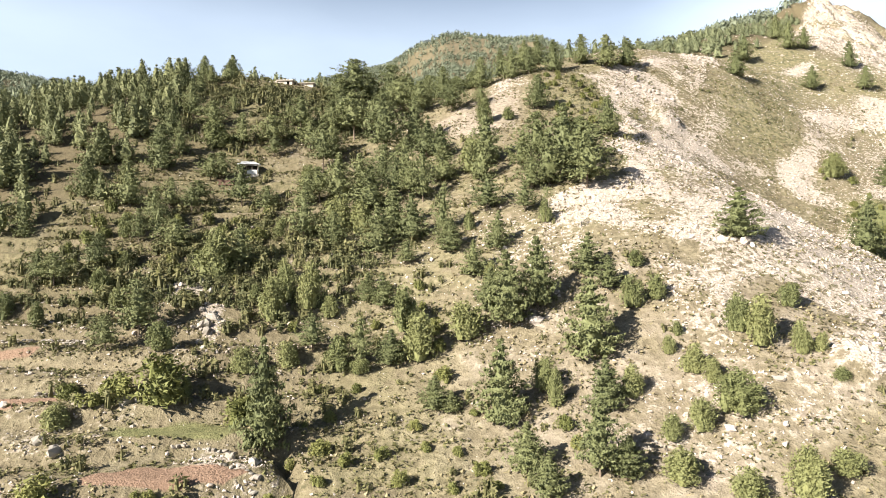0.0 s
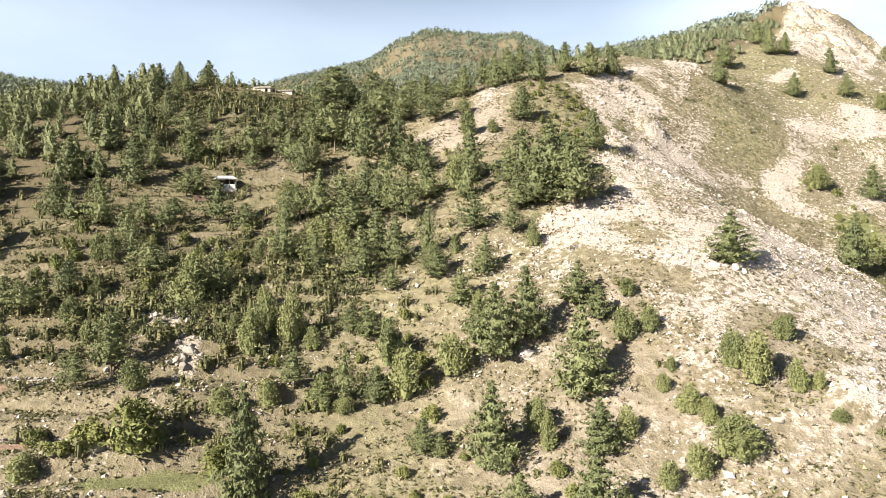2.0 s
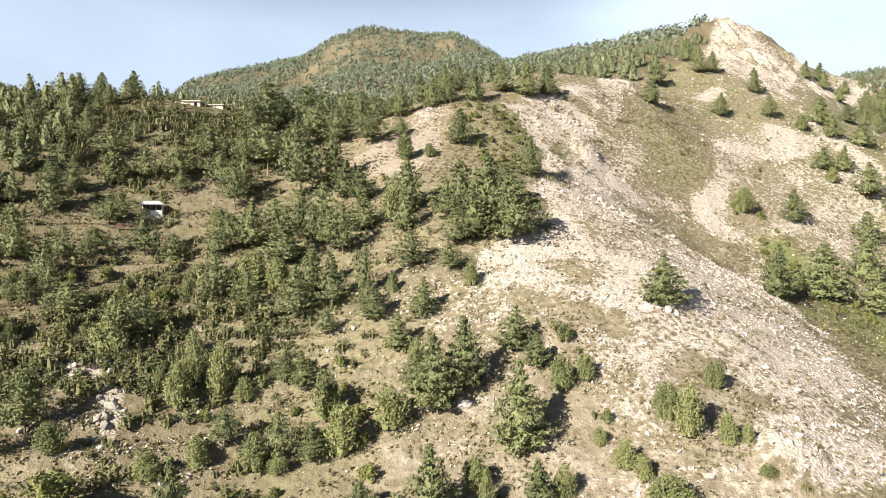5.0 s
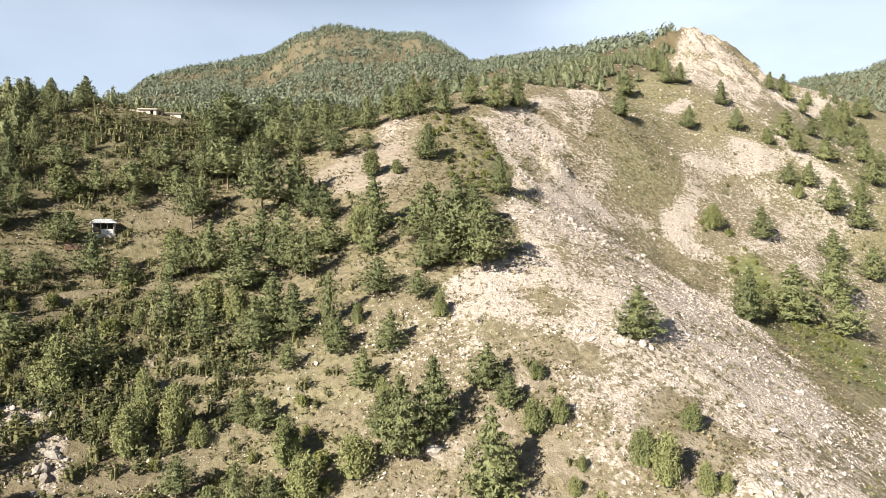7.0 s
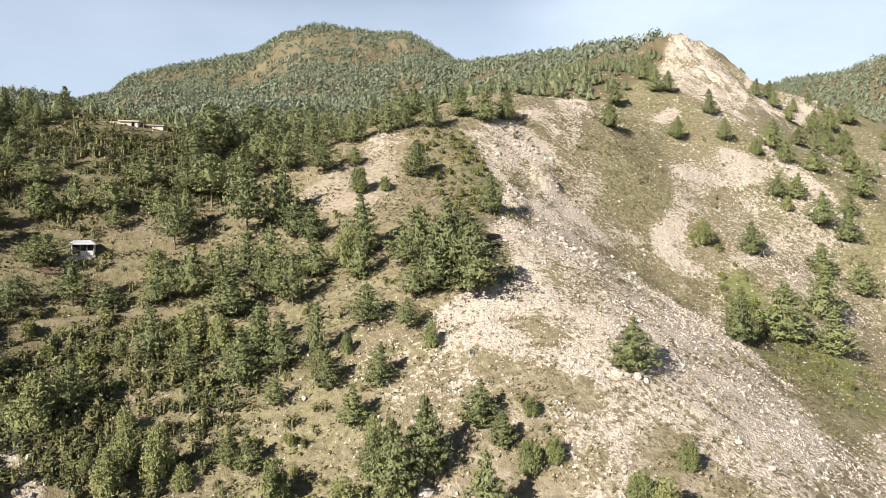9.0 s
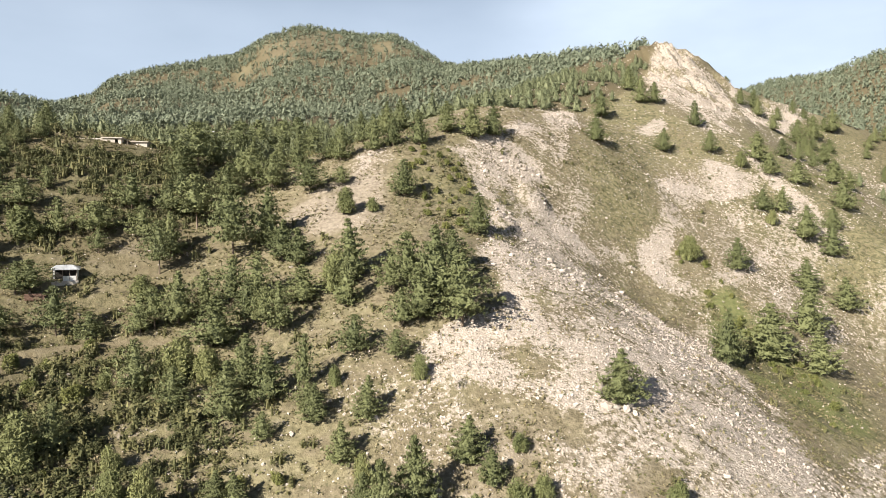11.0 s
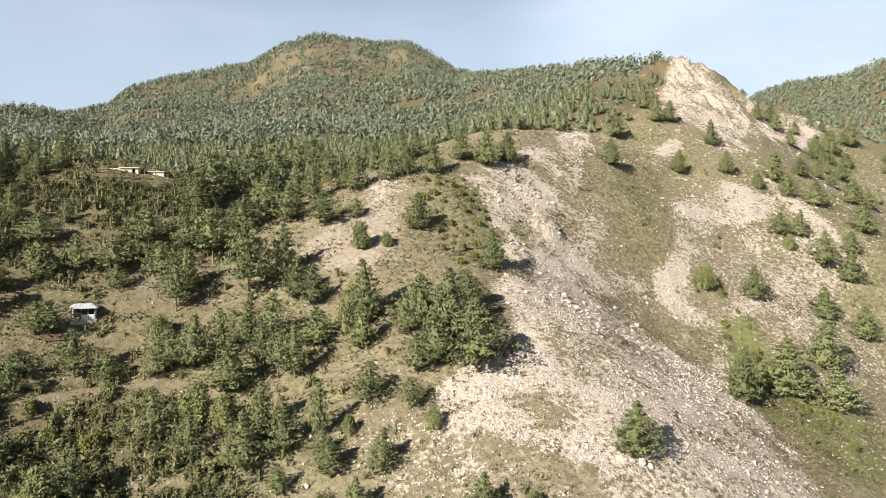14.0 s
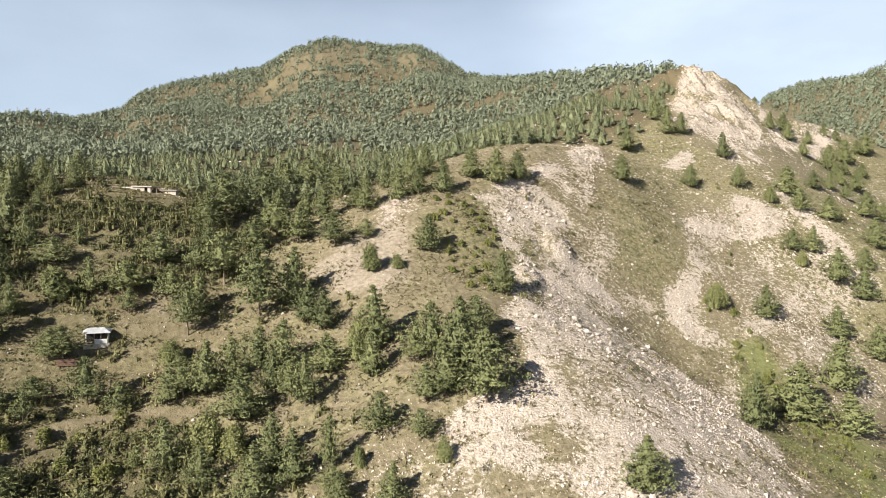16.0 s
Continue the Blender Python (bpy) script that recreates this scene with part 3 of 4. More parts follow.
def bush_crown(seed, count=2000, blades=2, size=0.045):
    """A dense rounded crown down to the ground, of several leaders."""
    rng = np.random.default_rng(seed)
    leaders = [(rng.uniform(-0.22, 0.22), rng.uniform(-0.22, 0.22), rng.uniform(0.55, 0.92), rng.uniform(0.22, 0.3)) for _ in range(4)] + [(0, 0, 1.0, 0.33)]
    pieces = []
    for lx, ly, top, wide in leaders:
        def reach(z, top=top, wide=wide):
            u = np.clip(z / top, 0, 1)
            return wide * np.minimum(1, 0.7 + 1.3 * u) * np.sqrt(np.clip(1 - u**1.9, 0, 1)) + 0.01
        m = count // len(leaders)
        z = top * np.sqrt(rng.uniform(0.0, 0.97, m)) * rng.uniform(0.85, 1.0, m)
        a = rng.uniform(0, 2 * math.pi, m)
        lump = 1 + 0.16 * np.sin(3 * a + 9 * z / top + seed) + 0.1 * np.sin(7 * a - 14 * z)
        r = reach(z) * rng.uniform(0.62, 1.08, m) * lump
        at = np.stack([lx + r * np.cos(a), ly + r * np.sin(a), z], 1)
        way = np.stack([np.cos(a), np.sin(a), 0.7 + 1.3 * z / top], 1)
        pieces.append(tufts(rng, at, way, size * rng.uniform(0.7, 1.35, m), blades))
        v, t = hull(rng, 0.03, top * 0.86, lambda q: 0.42 * float(reach(q)), 5, 6)
        pieces.append((v + np.array([lx, ly, 0]), t))
    return join(pieces)


def shrub_crown(seed, count=150, blades=4, size=0.16, lobes=5, core=(4, 6)):
    """A low rounded shrub with an uneven outline."""
    rng = np.random.default_rng(seed)
    pieces = []
    for k in range(lobes):
        cx, cy, r, h = rng.uniform(-0.26, 0.26), rng.uniform(-0.26, 0.26), rng.uniform(0.18, 0.3), rng.uniform(0.55, 1.0)
        m = count // lobes
        a, u = rng.uniform(0, 2 * math.pi, m), rng.uniform(0, 1, m) ** 0.7
        rr = r * np.sqrt(1 - u * u * 0.97) * rng.uniform(0.8, 1.15, m)
        at = np.stack([cx + rr * np.cos(a), cy + rr * np.sin(a), h * (0.08 + 0.92 * u)], 1)
        way = np.stack([np.cos(a), np.sin(a), 0.5 + u], 1)
        pieces.append(tufts(rng, at, way, size * rng.uniform(0.6, 1.3, m), blades))
        v, t = hull(rng, 0.0, h * 0.85, lambda z, r=r, h=h: 0.42 * r * math.sqrt(max(0.05, 1 - (z / h) ** 2)), *core)
        pieces.append((v + np.array([cx, cy, 0]), t))
    return join(pieces)


def trunk_mesh(seed, top, thick, name="trunk"):
    """A tapered, slightly bent stem of unit height."""
    rng = np.random.default_rng(seed)
    rings, sides, v, t = 6, 7, [], []
    bend = rng.uniform(-0.03, 0.03, 2)
    for k in range(rings):
        u = k / (rings - 1)
        r = thick * (1 - 0.85 * u) * (1.35 if k == 0 else 1)
        for j in range(sides):
            a = 2 * math.pi * j / sides
            v.append((r * math.cos(a) + bend[0] * u, r * math.sin(a) + bend[1] * u, -0.06 + (top + 0.06) * u))
    for k in range(rings - 1):
        for j in range(sides):
            a, b = k * sides + j, k * sides + (j + 1) % sides
            t += [(a, b, a + sides), (b, b + sides, a + sides)]
    return from_arrays(name, np.array(v), np.array(t), BARK, True)


def tree_kind(name, label, category, group, crown, material, trunk):
    """One tree of unit height and width, to be copied."""
    tree = tagged(new(name), label, category, group)
    part("trunk", trunk, tree, "thin grey-brown trunk")
    part("crown", from_arrays("crown", crown[0], crown[1], material), tree)
    return tree


def upright(s, sprays, blades, size):
    return tree_kind("pine_tree", "conical dark green pine with layered boughs on dry slope", "tree", "pines on the hillside",
                     pine_crown(s, 0.05 + 0.04 * (s % 3), 12 + s % 3, 9, sprays, blades, size, 0.86 + 0.1 * (s % 3), 0.95, 0.4), PINE, trunk_mesh(s, 0.9, 0.022))


def tall(s, sprays, blades, size):
    return tree_kind("trunked_pine_tree", "tall pine with bare lower trunk and open rounded crown", "tree", "trunked pines on the hillside",
                     pine_crown(s, 0.2 + 0.06 * (s % 3), 10, 9, sprays, blades, size, 1.15, 0.82), PINE, trunk_mesh(s, 0.92, 0.02))


UPRIGHTS, UPRIGHTS_NEAR = [upright(s, 10, 3, 0.040) for s in range(1, 6)], [upright(s, 15, 4, 0.035) for s in range(6, 10)]
TALLS, TALLS_NEAR = [tall(s, 11, 3, 0.041) for s in range(21, 25)], [tall(s, 13, 4, 0.036) for s in range(26, 29)]
BUSHES = [tree_kind("young_pine_tree", "bushy young pine, light green, branched to the ground", "tree", "young pines on the slope",
                    bush_crown(40 + s), YOUNG, trunk_mesh(40 + s, 0.7, 0.03)) for s in range(1, 5)]
THICKETS = [tree_kind("shrub", "rounded leafy green shrub on the terrace edge", "shrub", "shrubs on the terraces",
                      shrub_crown(60 + s, 700, 2, 0.085), LEAF, trunk_mesh(60 + s, 0.5, 0.03)) for s in range(1, 4)]
USED = {}


def plant(kinds, x, y, h, w, rng):
    """A tree of that height and width at x, y: the first of a kind is the pattern itself."""
    if y < 108 and (kinds is UPRIGHTS or kinds is TALLS):
        kinds = UPRIGHTS_NEAR if kinds is UPRIGHTS else TALLS_NEAR
    ob = kinds[rng.randrange(len(kinds))]
    m = pose(x, y, height(x, y) - 0.12, rng.uniform(-3, 3), rng.uniform(-3, 3), rng.uniform(0, 360)) @ Matrix.Diagonal((w, w, h, 1))
    if ob.name in USED:
        copy_thing(ob, m)
    else:
        USED[ob.name] = True
        FIRST.append((ob, m))


FIRST = []
# x, y, height, width
BUSHY_HIGH = [
    (92.5, 163.1, 6.0, 5.8), (82.0, 132.1, 5.7, 6.6), (-33.5, 102.1, 7.9, 7.1), (5.6, 127.9, 7.1, 5.2),
    (8.8, 151.3, 5.6, 5.0), (14.0, 150.3, 3.1, 3.3), (-50.9, 154.7, 6.8, 7.8), (-26.7, 138.0, 4.6, 5.2),
    (-17.2, 116.4, 6.2, 6.0), (-13.6, 114.4, 5.9, 4.8), (15.4, 104.7, 3.7, 2.7), (92.7, 164.0, 6.0, 6.2),
    (136.7, 206.9, 5.3, 5.3), (128.3, 180.7, 4.5, 4.3),
]
BUSHY_LOW = [
    (11.3, 75.7, 3.8, 3.6), (12.0, 73.0, 4.0, 2.4), (19.7, 72.4, 3.8, 3.1), (26.8, 73.8, 3.4, 3.4),
    (27.9, 72.3, 2.9, 3.1), (29.2, 68.0, 4.7, 5.4), (24.9, 67.0, 3.5, 3.6), (22.0, 66.5, 2.7, 3.0),
    (21.1, 61.5, 3.4, 4.4), (26.2, 58.9, 3.1, 4.1), (30.4, 58.0, 5.0, 4.6), (34.9, 60.1, 2.5, 3.5),
    (26.1, 85.1, 3.3, 3.5), (22.8, 84.5, 4.3, 3.4), (25.3, 91.0, 2.5, 2.6), (25.0, 77.1, 2.3, 1.8),
    (26.7, 79.1, 1.9, 1.9), (33.1, 77.8, 4.6, 3.8), (34.6, 75.4, 6.1, 4.5), (41.1, 81.7, 3.1, 3.4),
    (38.1, 73.7, 3.8, 2.7), (40.1, 73.2, 2.3, 2.2), (39.9, 69.3, 1.6, 2.3), (2.5, 85.0, 5.2, 5.3),
]
BUSHY_LOW_B = [
    (-2.8, 83.0, 6.4, 6.0), (-4.8, 88.4, 6.3, 4.8), (-12.4, 82.6, 4.5, 4.5), (-22.7, 91.7, 6.5, 4.8),
    (-17.8, 93.3, 6.9, 4.3), (-15.1, 92.8, 3.3, 3.4), (-34.6, 84.2, 3.7, 4.1), (-28.2, 76.5, 2.5, 2.2),
    (-9.6, 81.9, 2.0, 3.0), (-19.0, 83.4, 3.4, 4.4), (-23.6, 81.7, 3.3, 4.4), (-40.7, 72.9, 3.0, 4.0),
]
TALL = [
    (14.4, 63.4, 7.4, 5.4), (-9.8, 83.4, 6.1, 3.8), (-16.1, 85.5, 4.5, 4.4), (-38.6, 87.9, 8.0, 6.1),
    (-41.2, 84.5, 4.4, 4.2), (-56.1, 99.8, 5.1, 4.9), (-30.5, 104.1, 7.0, 4.3), (-5.3, 101.4, 4.1, 3.6),
    (0.3, 105.0, 4.1, 3.6), (-5.9, 168.1, 8.3, 6.9), (8.9, 161.8, 4.7, 4.1), (-20.1, 156.9, 10.8, 8.9),
    (-38.0, 154.9, 7.4, 7.6), (-36.8, 151.1, 5.0, 3.7), (-33.4, 162.7, 8.1, 8.2), (-53.5, 161.7, 6.4, 7.5),
    (-29.5, 153.8, 7.4, 5.8), (-45.6, 129.5, 4.4, 5.5), (-32.7, 128.4, 5.1, 4.8), (-44.6, 139.9, 6.1, 6.6),
    (-46.7, 139.2, 5.8, 5.6), (-3.5, 121.1, 8.5, 5.2), (-6.1, 122.0, 7.4, 4.6), (-0.2, 108.6, 7.9, 3.5),
]
TALL_B = [
    (7.1, 112.3, 6.4, 5.6), (-22.9, 113.8, 8.0, 5.8), (12.9, 109.1, 4.6, 4.0),
]
THICKET = [
    (-30.5, 75.6, 5.5, 6.7), (-35.9, 76.0, 3.5, 4.6), (-37.9, 74.4, 1.8, 2.8), (-35.9, 60.7, 3.5, 4.5),
    (-41.9, 77.4, 1.9, 2.9), (-21.4, 74.0, 3.6, 4.7),
]
UPRIGHT_LEFT_HIGH = [
    (8.2, 130.3, 10.8, 6.6), (6.9, 123.9, 8.1, 4.2), (2.0, 162.1, 7.7, 7.1), (-12.3, 145.7, 14.1, 9.3),
    (-6.1, 147.5, 11.4, 6.8), (-3.4, 141.1, 7.7, 5.9), (-0.3, 138.1, 7.1, 5.2), (-25.0, 144.5, 9.8, 5.8),
    (-23.8, 149.3, 8.6, 5.3), (-37.6, 129.6, 8.1, 5.7), (-23.0, 129.1, 6.7, 6.3), (-19.4, 128.7, 8.9, 6.5),
    (-12.9, 121.5, 7.9, 7.2), (-15.6, 130.2, 8.0, 5.6), (-11.5, 130.2, 8.7, 5.5), (-7.4, 130.0, 9.0, 6.5),
    (0.2, 127.6, 6.3, 6.3), (-8.9, 125.4, 7.3, 4.7), (-25.1, 128.7, 5.7, 5.2), (-22.5, 178.8, 11.7, 11.1),
    (-25.7, 175.3, 7.6, 7.8), (4.4, 216.1, 9.0, 10.2), (-4.6, 227.1, 11.1, 10.8), (-11.2, 223.4, 11.7, 9.7),
]
UPRIGHT_LEFT_HIGH_B = [
    (7.4, 178.4, 4.7, 5.8), (-0.3, 243.6, 11.1, 9.5), (-14.6, 193.1, 11.4, 9.2), (-15.2, 168.0, 7.4, 7.3),
    (-10.7, 172.4, 8.9, 8.1),
]
UPRIGHT_LEFT_LOW = [
    (-18.3, 70.7, 11.6, 5.0), (8.3, 85.6, 9.8, 5.8), (6.3, 72.7, 8.9, 5.6), (8.0, 65.0, 5.0, 4.1),
    (9.4, 61.8, 3.8, 3.4), (4.2, 95.9, 5.0, 3.9), (6.0, 88.3, 6.0, 4.0), (-6.4, 83.3, 4.6, 3.8),
    (-10.4, 94.9, 3.9, 3.4), (-7.9, 93.2, 4.6, 3.4), (-42.9, 111.0, 5.6, 6.3), (-0.9, 75.5, 4.0, 3.4),
    (1.0, 75.0, 2.4, 2.7), (-4.8, 108.1, 7.4, 4.8), (-8.1, 111.9, 7.6, 4.8), (1.1, 102.6, 5.2, 4.1),
    (7.7, 101.2, 5.6, 4.0), (-10.0, 107.2, 7.7, 5.3), (-17.5, 110.8, 6.3, 5.2),
]
UPRIGHT_MID_HIGH = [
    (16.9, 121.7, 11.0, 6.5), (14.2, 124.1, 7.0, 5.6), (33.7, 142.6, 8.7, 5.1), (25.3, 127.2, 7.7, 6.4),
    (21.0, 154.9, 8.1, 5.2), (42.3, 179.6, 9.1, 7.0), (48.6, 183.6, 7.9, 6.4), (36.4, 182.1, 7.7, 6.3),
]
UPRIGHT_MID_LOW = [
    (12.0, 87.2, 9.5, 5.2), (16.8, 78.7, 10.0, 6.3), (19.0, 91.6, 5.6, 4.7), (20.9, 88.1, 4.5, 3.3),
    (17.0, 71.5, 5.5, 4.1), (16.6, 62.8, 4.1, 3.3), (41.3, 96.5, 7.1, 6.4), (23.5, 112.7, 11.2, 9.8),
    (20.9, 119.9, 12.2, 8.4), (14.7, 115.4, 5.9, 5.4), (17.9, 116.4, 8.7, 5.7),
]
UPRIGHT_RIGHT_HIGH = [
    (104.5, 162.3, 8.0, 7.0), (123.5, 161.5, 7.9, 7.6), (109.5, 144.5, 11.5, 9.2), (92.3, 134.0, 11.3, 11.2),
    (77.5, 126.8, 10.7, 6.3), (101.4, 130.4, 8.9, 8.5), (130.9, 156.4, 8.8, 7.8), (129.9, 187.0, 6.4, 6.3),
    (136.0, 186.8, 7.5, 6.0), (135.8, 176.6, 9.7, 9.2), (139.9, 171.8, 8.9, 7.5), (146.8, 179.8, 6.5, 6.5),
    (153.7, 202.1, 7.8, 7.6), (146.7, 212.6, 9.4, 9.0), (83.5, 197.8, 7.5, 6.6), (98.5, 226.6, 9.2, 7.0),
    (112.3, 211.1, 7.7, 5.8), (129.3, 212.5, 7.5, 5.5), (134.2, 228.3, 9.0, 5.8), (206.1, 317.5, 4.9, 4.9),
    (202.4, 291.4, 8.8, 7.5), (191.7, 286.1, 8.1, 6.7), (206.2, 267.7, 10.5, 8.5), (225.0, 280.6, 11.1, 8.5),
]
UPRIGHT_RIGHT_HIGH_B = [
    (243.8, 290.9, 11.6, 9.1), (206.5, 252.4, 8.9, 8.5), (176.4, 213.7, 8.4, 8.1), (159.3, 189.4, 9.1, 8.5),
    (145.5, 204.7, 7.4, 6.9), (164.8, 223.2, 6.7, 6.4), (124.8, 239.7, 8.0, 5.4), (118.9, 238.8, 9.9, 6.1),
    (119.6, 248.6, 9.2, 6.3),
]
ALL_UPRIGHT = UPRIGHT_LEFT_HIGH + UPRIGHT_LEFT_HIGH_B + UPRIGHT_LEFT_LOW + UPRIGHT_MID_HIGH + UPRIGHT_MID_LOW + UPRIGHT_RIGHT_HIGH + UPRIGHT_RIGHT_HIGH_B
ALL_TALL = TALL + TALL_B
ALL_BUSHY = BUSHY_HIGH + BUSHY_LOW + BUSHY_LOW_B
ALL_THICKET = THICKET

rng = random.Random(5)
TAKEN = []
for kinds, places in ((UPRIGHTS, ALL_UPRIGHT), (TALLS, ALL_TALL), (BUSHES, ALL_BUSHY), (THICKETS, ALL_THICKET)):
    for x, y, h, w in places:
        open_crown = kinds is UPRIGHTS and x < 30 and y > 104 and rng.random() < 0.6
        wider = 1.14 if x < 30 and y > 104 else 1.0
        plant(TALLS if open_crown else kinds, x, y, h, w * wider, rng)
        TAKEN.append((x, y))


def free(x, y, gap):
    return all((x - a) ** 2 + (y - b) ** 2 > gap * gap for a, b in TAKEN)


def fill(kinds, count, box, sizes, slim, gap, keep=None):
    """Further trees of a stretch of the slope, apart from those that stand there."""
    left, tries = count, 0
    while left and tries < count * 30:
        tries += 1
        x, y = rng.uniform(box[0], box[1]), rng.uniform(box[2], box[3])
        if free(x, y, gap) and (keep is None or keep(x, y)):
            h = rng.uniform(*sizes)
            plant(kinds, x, y, h, h * rng.uniform(*slim), rng)
            TAKEN.append((x, y))
            left -= 1


def clear_of_huts(x, y):
    return not (-49 < x < -30 and 126 < y < 152) and not (-64 < x < -24 and 168 < y < 196)


SLENDER = tree_kind("slender_pine_tree", "slender pine with a long bare trunk and small tufted crown", "tree", "", pine_crown(77, 0.86, 3, 9, 5, 3, 0.04, 1.5, 0.5, 0.1), PINE, trunk_mesh(77, 0.93, 0.012))
SLENDER.matrix_basis = pose(14.4, 97.3, height(14.4, 97.3) - 0.1) @ Matrix.Diagonal((2.6, 2.6, 9.4, 1))
fill(UPRIGHTS, 10, (-72, -52, 108, 180), (6.0, 9.5), (0.55, 0.75), 4.0, clear_of_huts)
fill(TALLS, 4, (-62, -22, 150, 176), (5.0, 8.0), (0.6, 0.8), 5.0, clear_of_huts)
fill(UPRIGHTS, 9, (-80, -52, 176, 200), (5.0, 8.0), (0.6, 0.8), 4.0)
fill(UPRIGHTS, 14, (-20, 30, 172, 190), (6.0, 9.0), (0.6, 0.8), 4.0)
fill(BUSHES, 4, (-25, 8, 82, 108), (3.0, 5.5), (0.6, 0.85), 3.2)
fill(UPRIGHTS, 10, (135, 200, 165, 250), (5.5, 8.5), (0.6, 0.9), 5.0)
fill(UPRIGHTS, 26, (195, 290, 210, 300), (5.0, 8.0), (0.65, 0.95), 5.0)
fill(BUSHES, 8, (-60, -25, 84, 118), (2.5, 4.5), (0.7, 1.0), 4.0)
fill(THICKETS, 22, (-60, -30, 100, 134), (1.4, 2.8), (0.9, 1.4), 2.2, clear_of_huts)
fill(TALLS, 7, (-60, -44, 98, 128), (4.5, 7.0), (0.6, 0.8), 3.5, clear_of_huts)
fill(THICKETS, 26, (-16, 14, 56, 76), (0.8, 1.9), (1.0, 1.5), 2.4)
fill(THICKETS, 12, (-20, 0, 76, 96), (0.9, 2.2), (0.9, 1.4), 2.6)
fill(THICKETS, 34, (23, 38, 143, 173), (0.8, 2.0), (1.0, 1.5), 2.0)
fill(THICKETS, 5, (-28, -20, 61.6, 62.6), (0.9, 1.5), (1.2, 1.6), 1.3)
fill(THICKETS, 26, (88, 98, 112, 168), (0.9, 2.0), (1.0, 1.5), 2.0)
for ob, m in FIRST:
    ob.matrix_basis = m


# ---- woods, scrub, stones and grass that nobody could count ----
def scatter(name, patterns, x, y, h, w, seed, material, label, category, sink=0.05, tumble=0.0):
    r = np.random.default_rng(seed)
    z = terrain(x, y)
    pick, turn = r.integers(0, len(patterns), len(x)), r.uniform(0, 2 * np.pi, len(x))
    verts, tris, at = [], [], 0
    for k, (pv, pt) in enumerate(patterns):
        i = np.nonzero(pick == k)[0]
        if not len(i):
            continue
        c, s = np.cos(turn[i])[:, None], np.sin(turn[i])[:, None]
        px, py, pz = pv[None, :, 0] * w[i, None], pv[None, :, 1] * w[i, None], pv[None, :, 2] * h[i, None]
        if tumble:
            a = r.normal(0, tumble, len(i))[:, None]
            py, pz = py * np.cos(a) - pz * np.sin(a), py * np.sin(a) + pz * np.cos(a)
        v = np.stack([px * c - py * s + x[i, None], px * s + py * c + y[i, None], pz + z[i, None] - sink * h[i, None]], 2)
        verts.append(v.reshape(-1, 3))
        tris.append((pt[None] + (np.arange(len(i)) * len(pv))[:, None, None] + at).reshape(-1, 3))
        at += len(i) * len(pv)
    me = from_arrays(name, np.concatenate(verts), np.concatenate(tris), material)
    return tagged(new(name, me), label, category, kind="stuff")


def sample(count, box, weight, seed):
    r = np.random.default_rng(seed)
    x, y = r.uniform(box[0], box[1], count), r.uniform(box[2], box[3], count)
    keep = r.uniform(0, 1, count) < weight(x, y)
    return x[keep], y[keep], r


MID_PINES = [pine_crown(80 + s, 0.08 + 0.03 * s, 8, 6, 3, 2, 0.085, 0.9 + 0.1 * s, 0.9, 0.5, (3, 5)) for s in range(4)]
FAR_PINES = [far_crown(90 + s) for s in range(6)]
x, y, r = sample(4600, (-170, 260, 105, 330), lambda x, y: wood_mask(x, y) * (1 - patch(x, y, -42, 183, 18, 11)) * (np.hypot(x, y) < 330) * ((x > -58) | (y > 200)) * (0.7 + 0.3 * smooth(y, 205, 235)), 3)
h = r.uniform(4.5, 8.5, len(x)) * (1 - 0.3 * smooth(np.hypot(x, y), 200, 280))
scatter("mid_woods", MID_PINES, x, y, h, h * r.uniform(0.65, 0.95, len(x)), 4, WOODS, "dense pine wood on the upper slope", "wood")
SIDE_PINES = [pine_crown(84 + s, 0.08 + 0.04 * s, 10, 7, 5, 2, 0.06, 0.9 + 0.1 * s, 0.92, 0.5, (4, 5)) for s in range(4)]
x, y, r = sample(430, (-170, -58, 105, 200), lambda x, y: wood_mask(x, y) * (1 - patch(x, y, -42, 183, 18, 11)), 25)
h = r.uniform(5.0, 9.5, len(x))
scatter("side_wood", SIDE_PINES, x, y, h, h * r.uniform(0.6, 0.85, len(x)), 26, SIDE_WOOD, "sunlit pine wood beside the terraces", "wood")
x, y, r = sample(56000, (-480, 330, 300, 800), lambda x, y: wood_mask(x, y) * (1 - 0.7 * bald_mask(x, y)) * (np.hypot(x, y) >= 330) * (x > -0.7 * y) * 0.66 * (0.25 + 0.75 * smooth(fbm(x, y, 45, 78, 4), -0.25, 0.1)), 5)
h = r.uniform(3.0, 8.0, len(x))
# both far stands wear the haze-tinted needles
scatter("far_woods", FAR_PINES, x, y, h, h * r.uniform(0.5, 0.75, len(x)), 6, HAZED_WOODS, "pine forest covering the far hill", "forest")
x, y, r = sample(15000, (620, 1600, 750, 1600), lambda x, y: (np.abs(np.arctan2(x, y) - 0.72) < 0.12) * (0.5 + 0.5 * smooth(fbm(x, y, 120, 79, 4), -0.3, 0.2)), 7)
h = r.uniform(9, 17, len(x))
scatter("distant_woods", FAR_PINES, x, y, h, h * r.uniform(0.55, 0.8, len(x)), 8, HAZED_WOODS, "distant mountain covered with dark conifers", "forest")

SHRUBS = [shrub_crown(70 + s, 48, 2, 0.14, 3, (2, 4)) for s in range(4)]


def brush(x, y):
    """The overgrown slope below the farmhouse and round the path."""
    return np.maximum(np.maximum(patch(x, y, -42, 172, 30, 17), patch(x, y, -62, 186, 16, 14)), 0.9 * patch(x, y, -34, 107, 26, 17)) * (1 - patch(x, y, -33, 150, 9, 7))


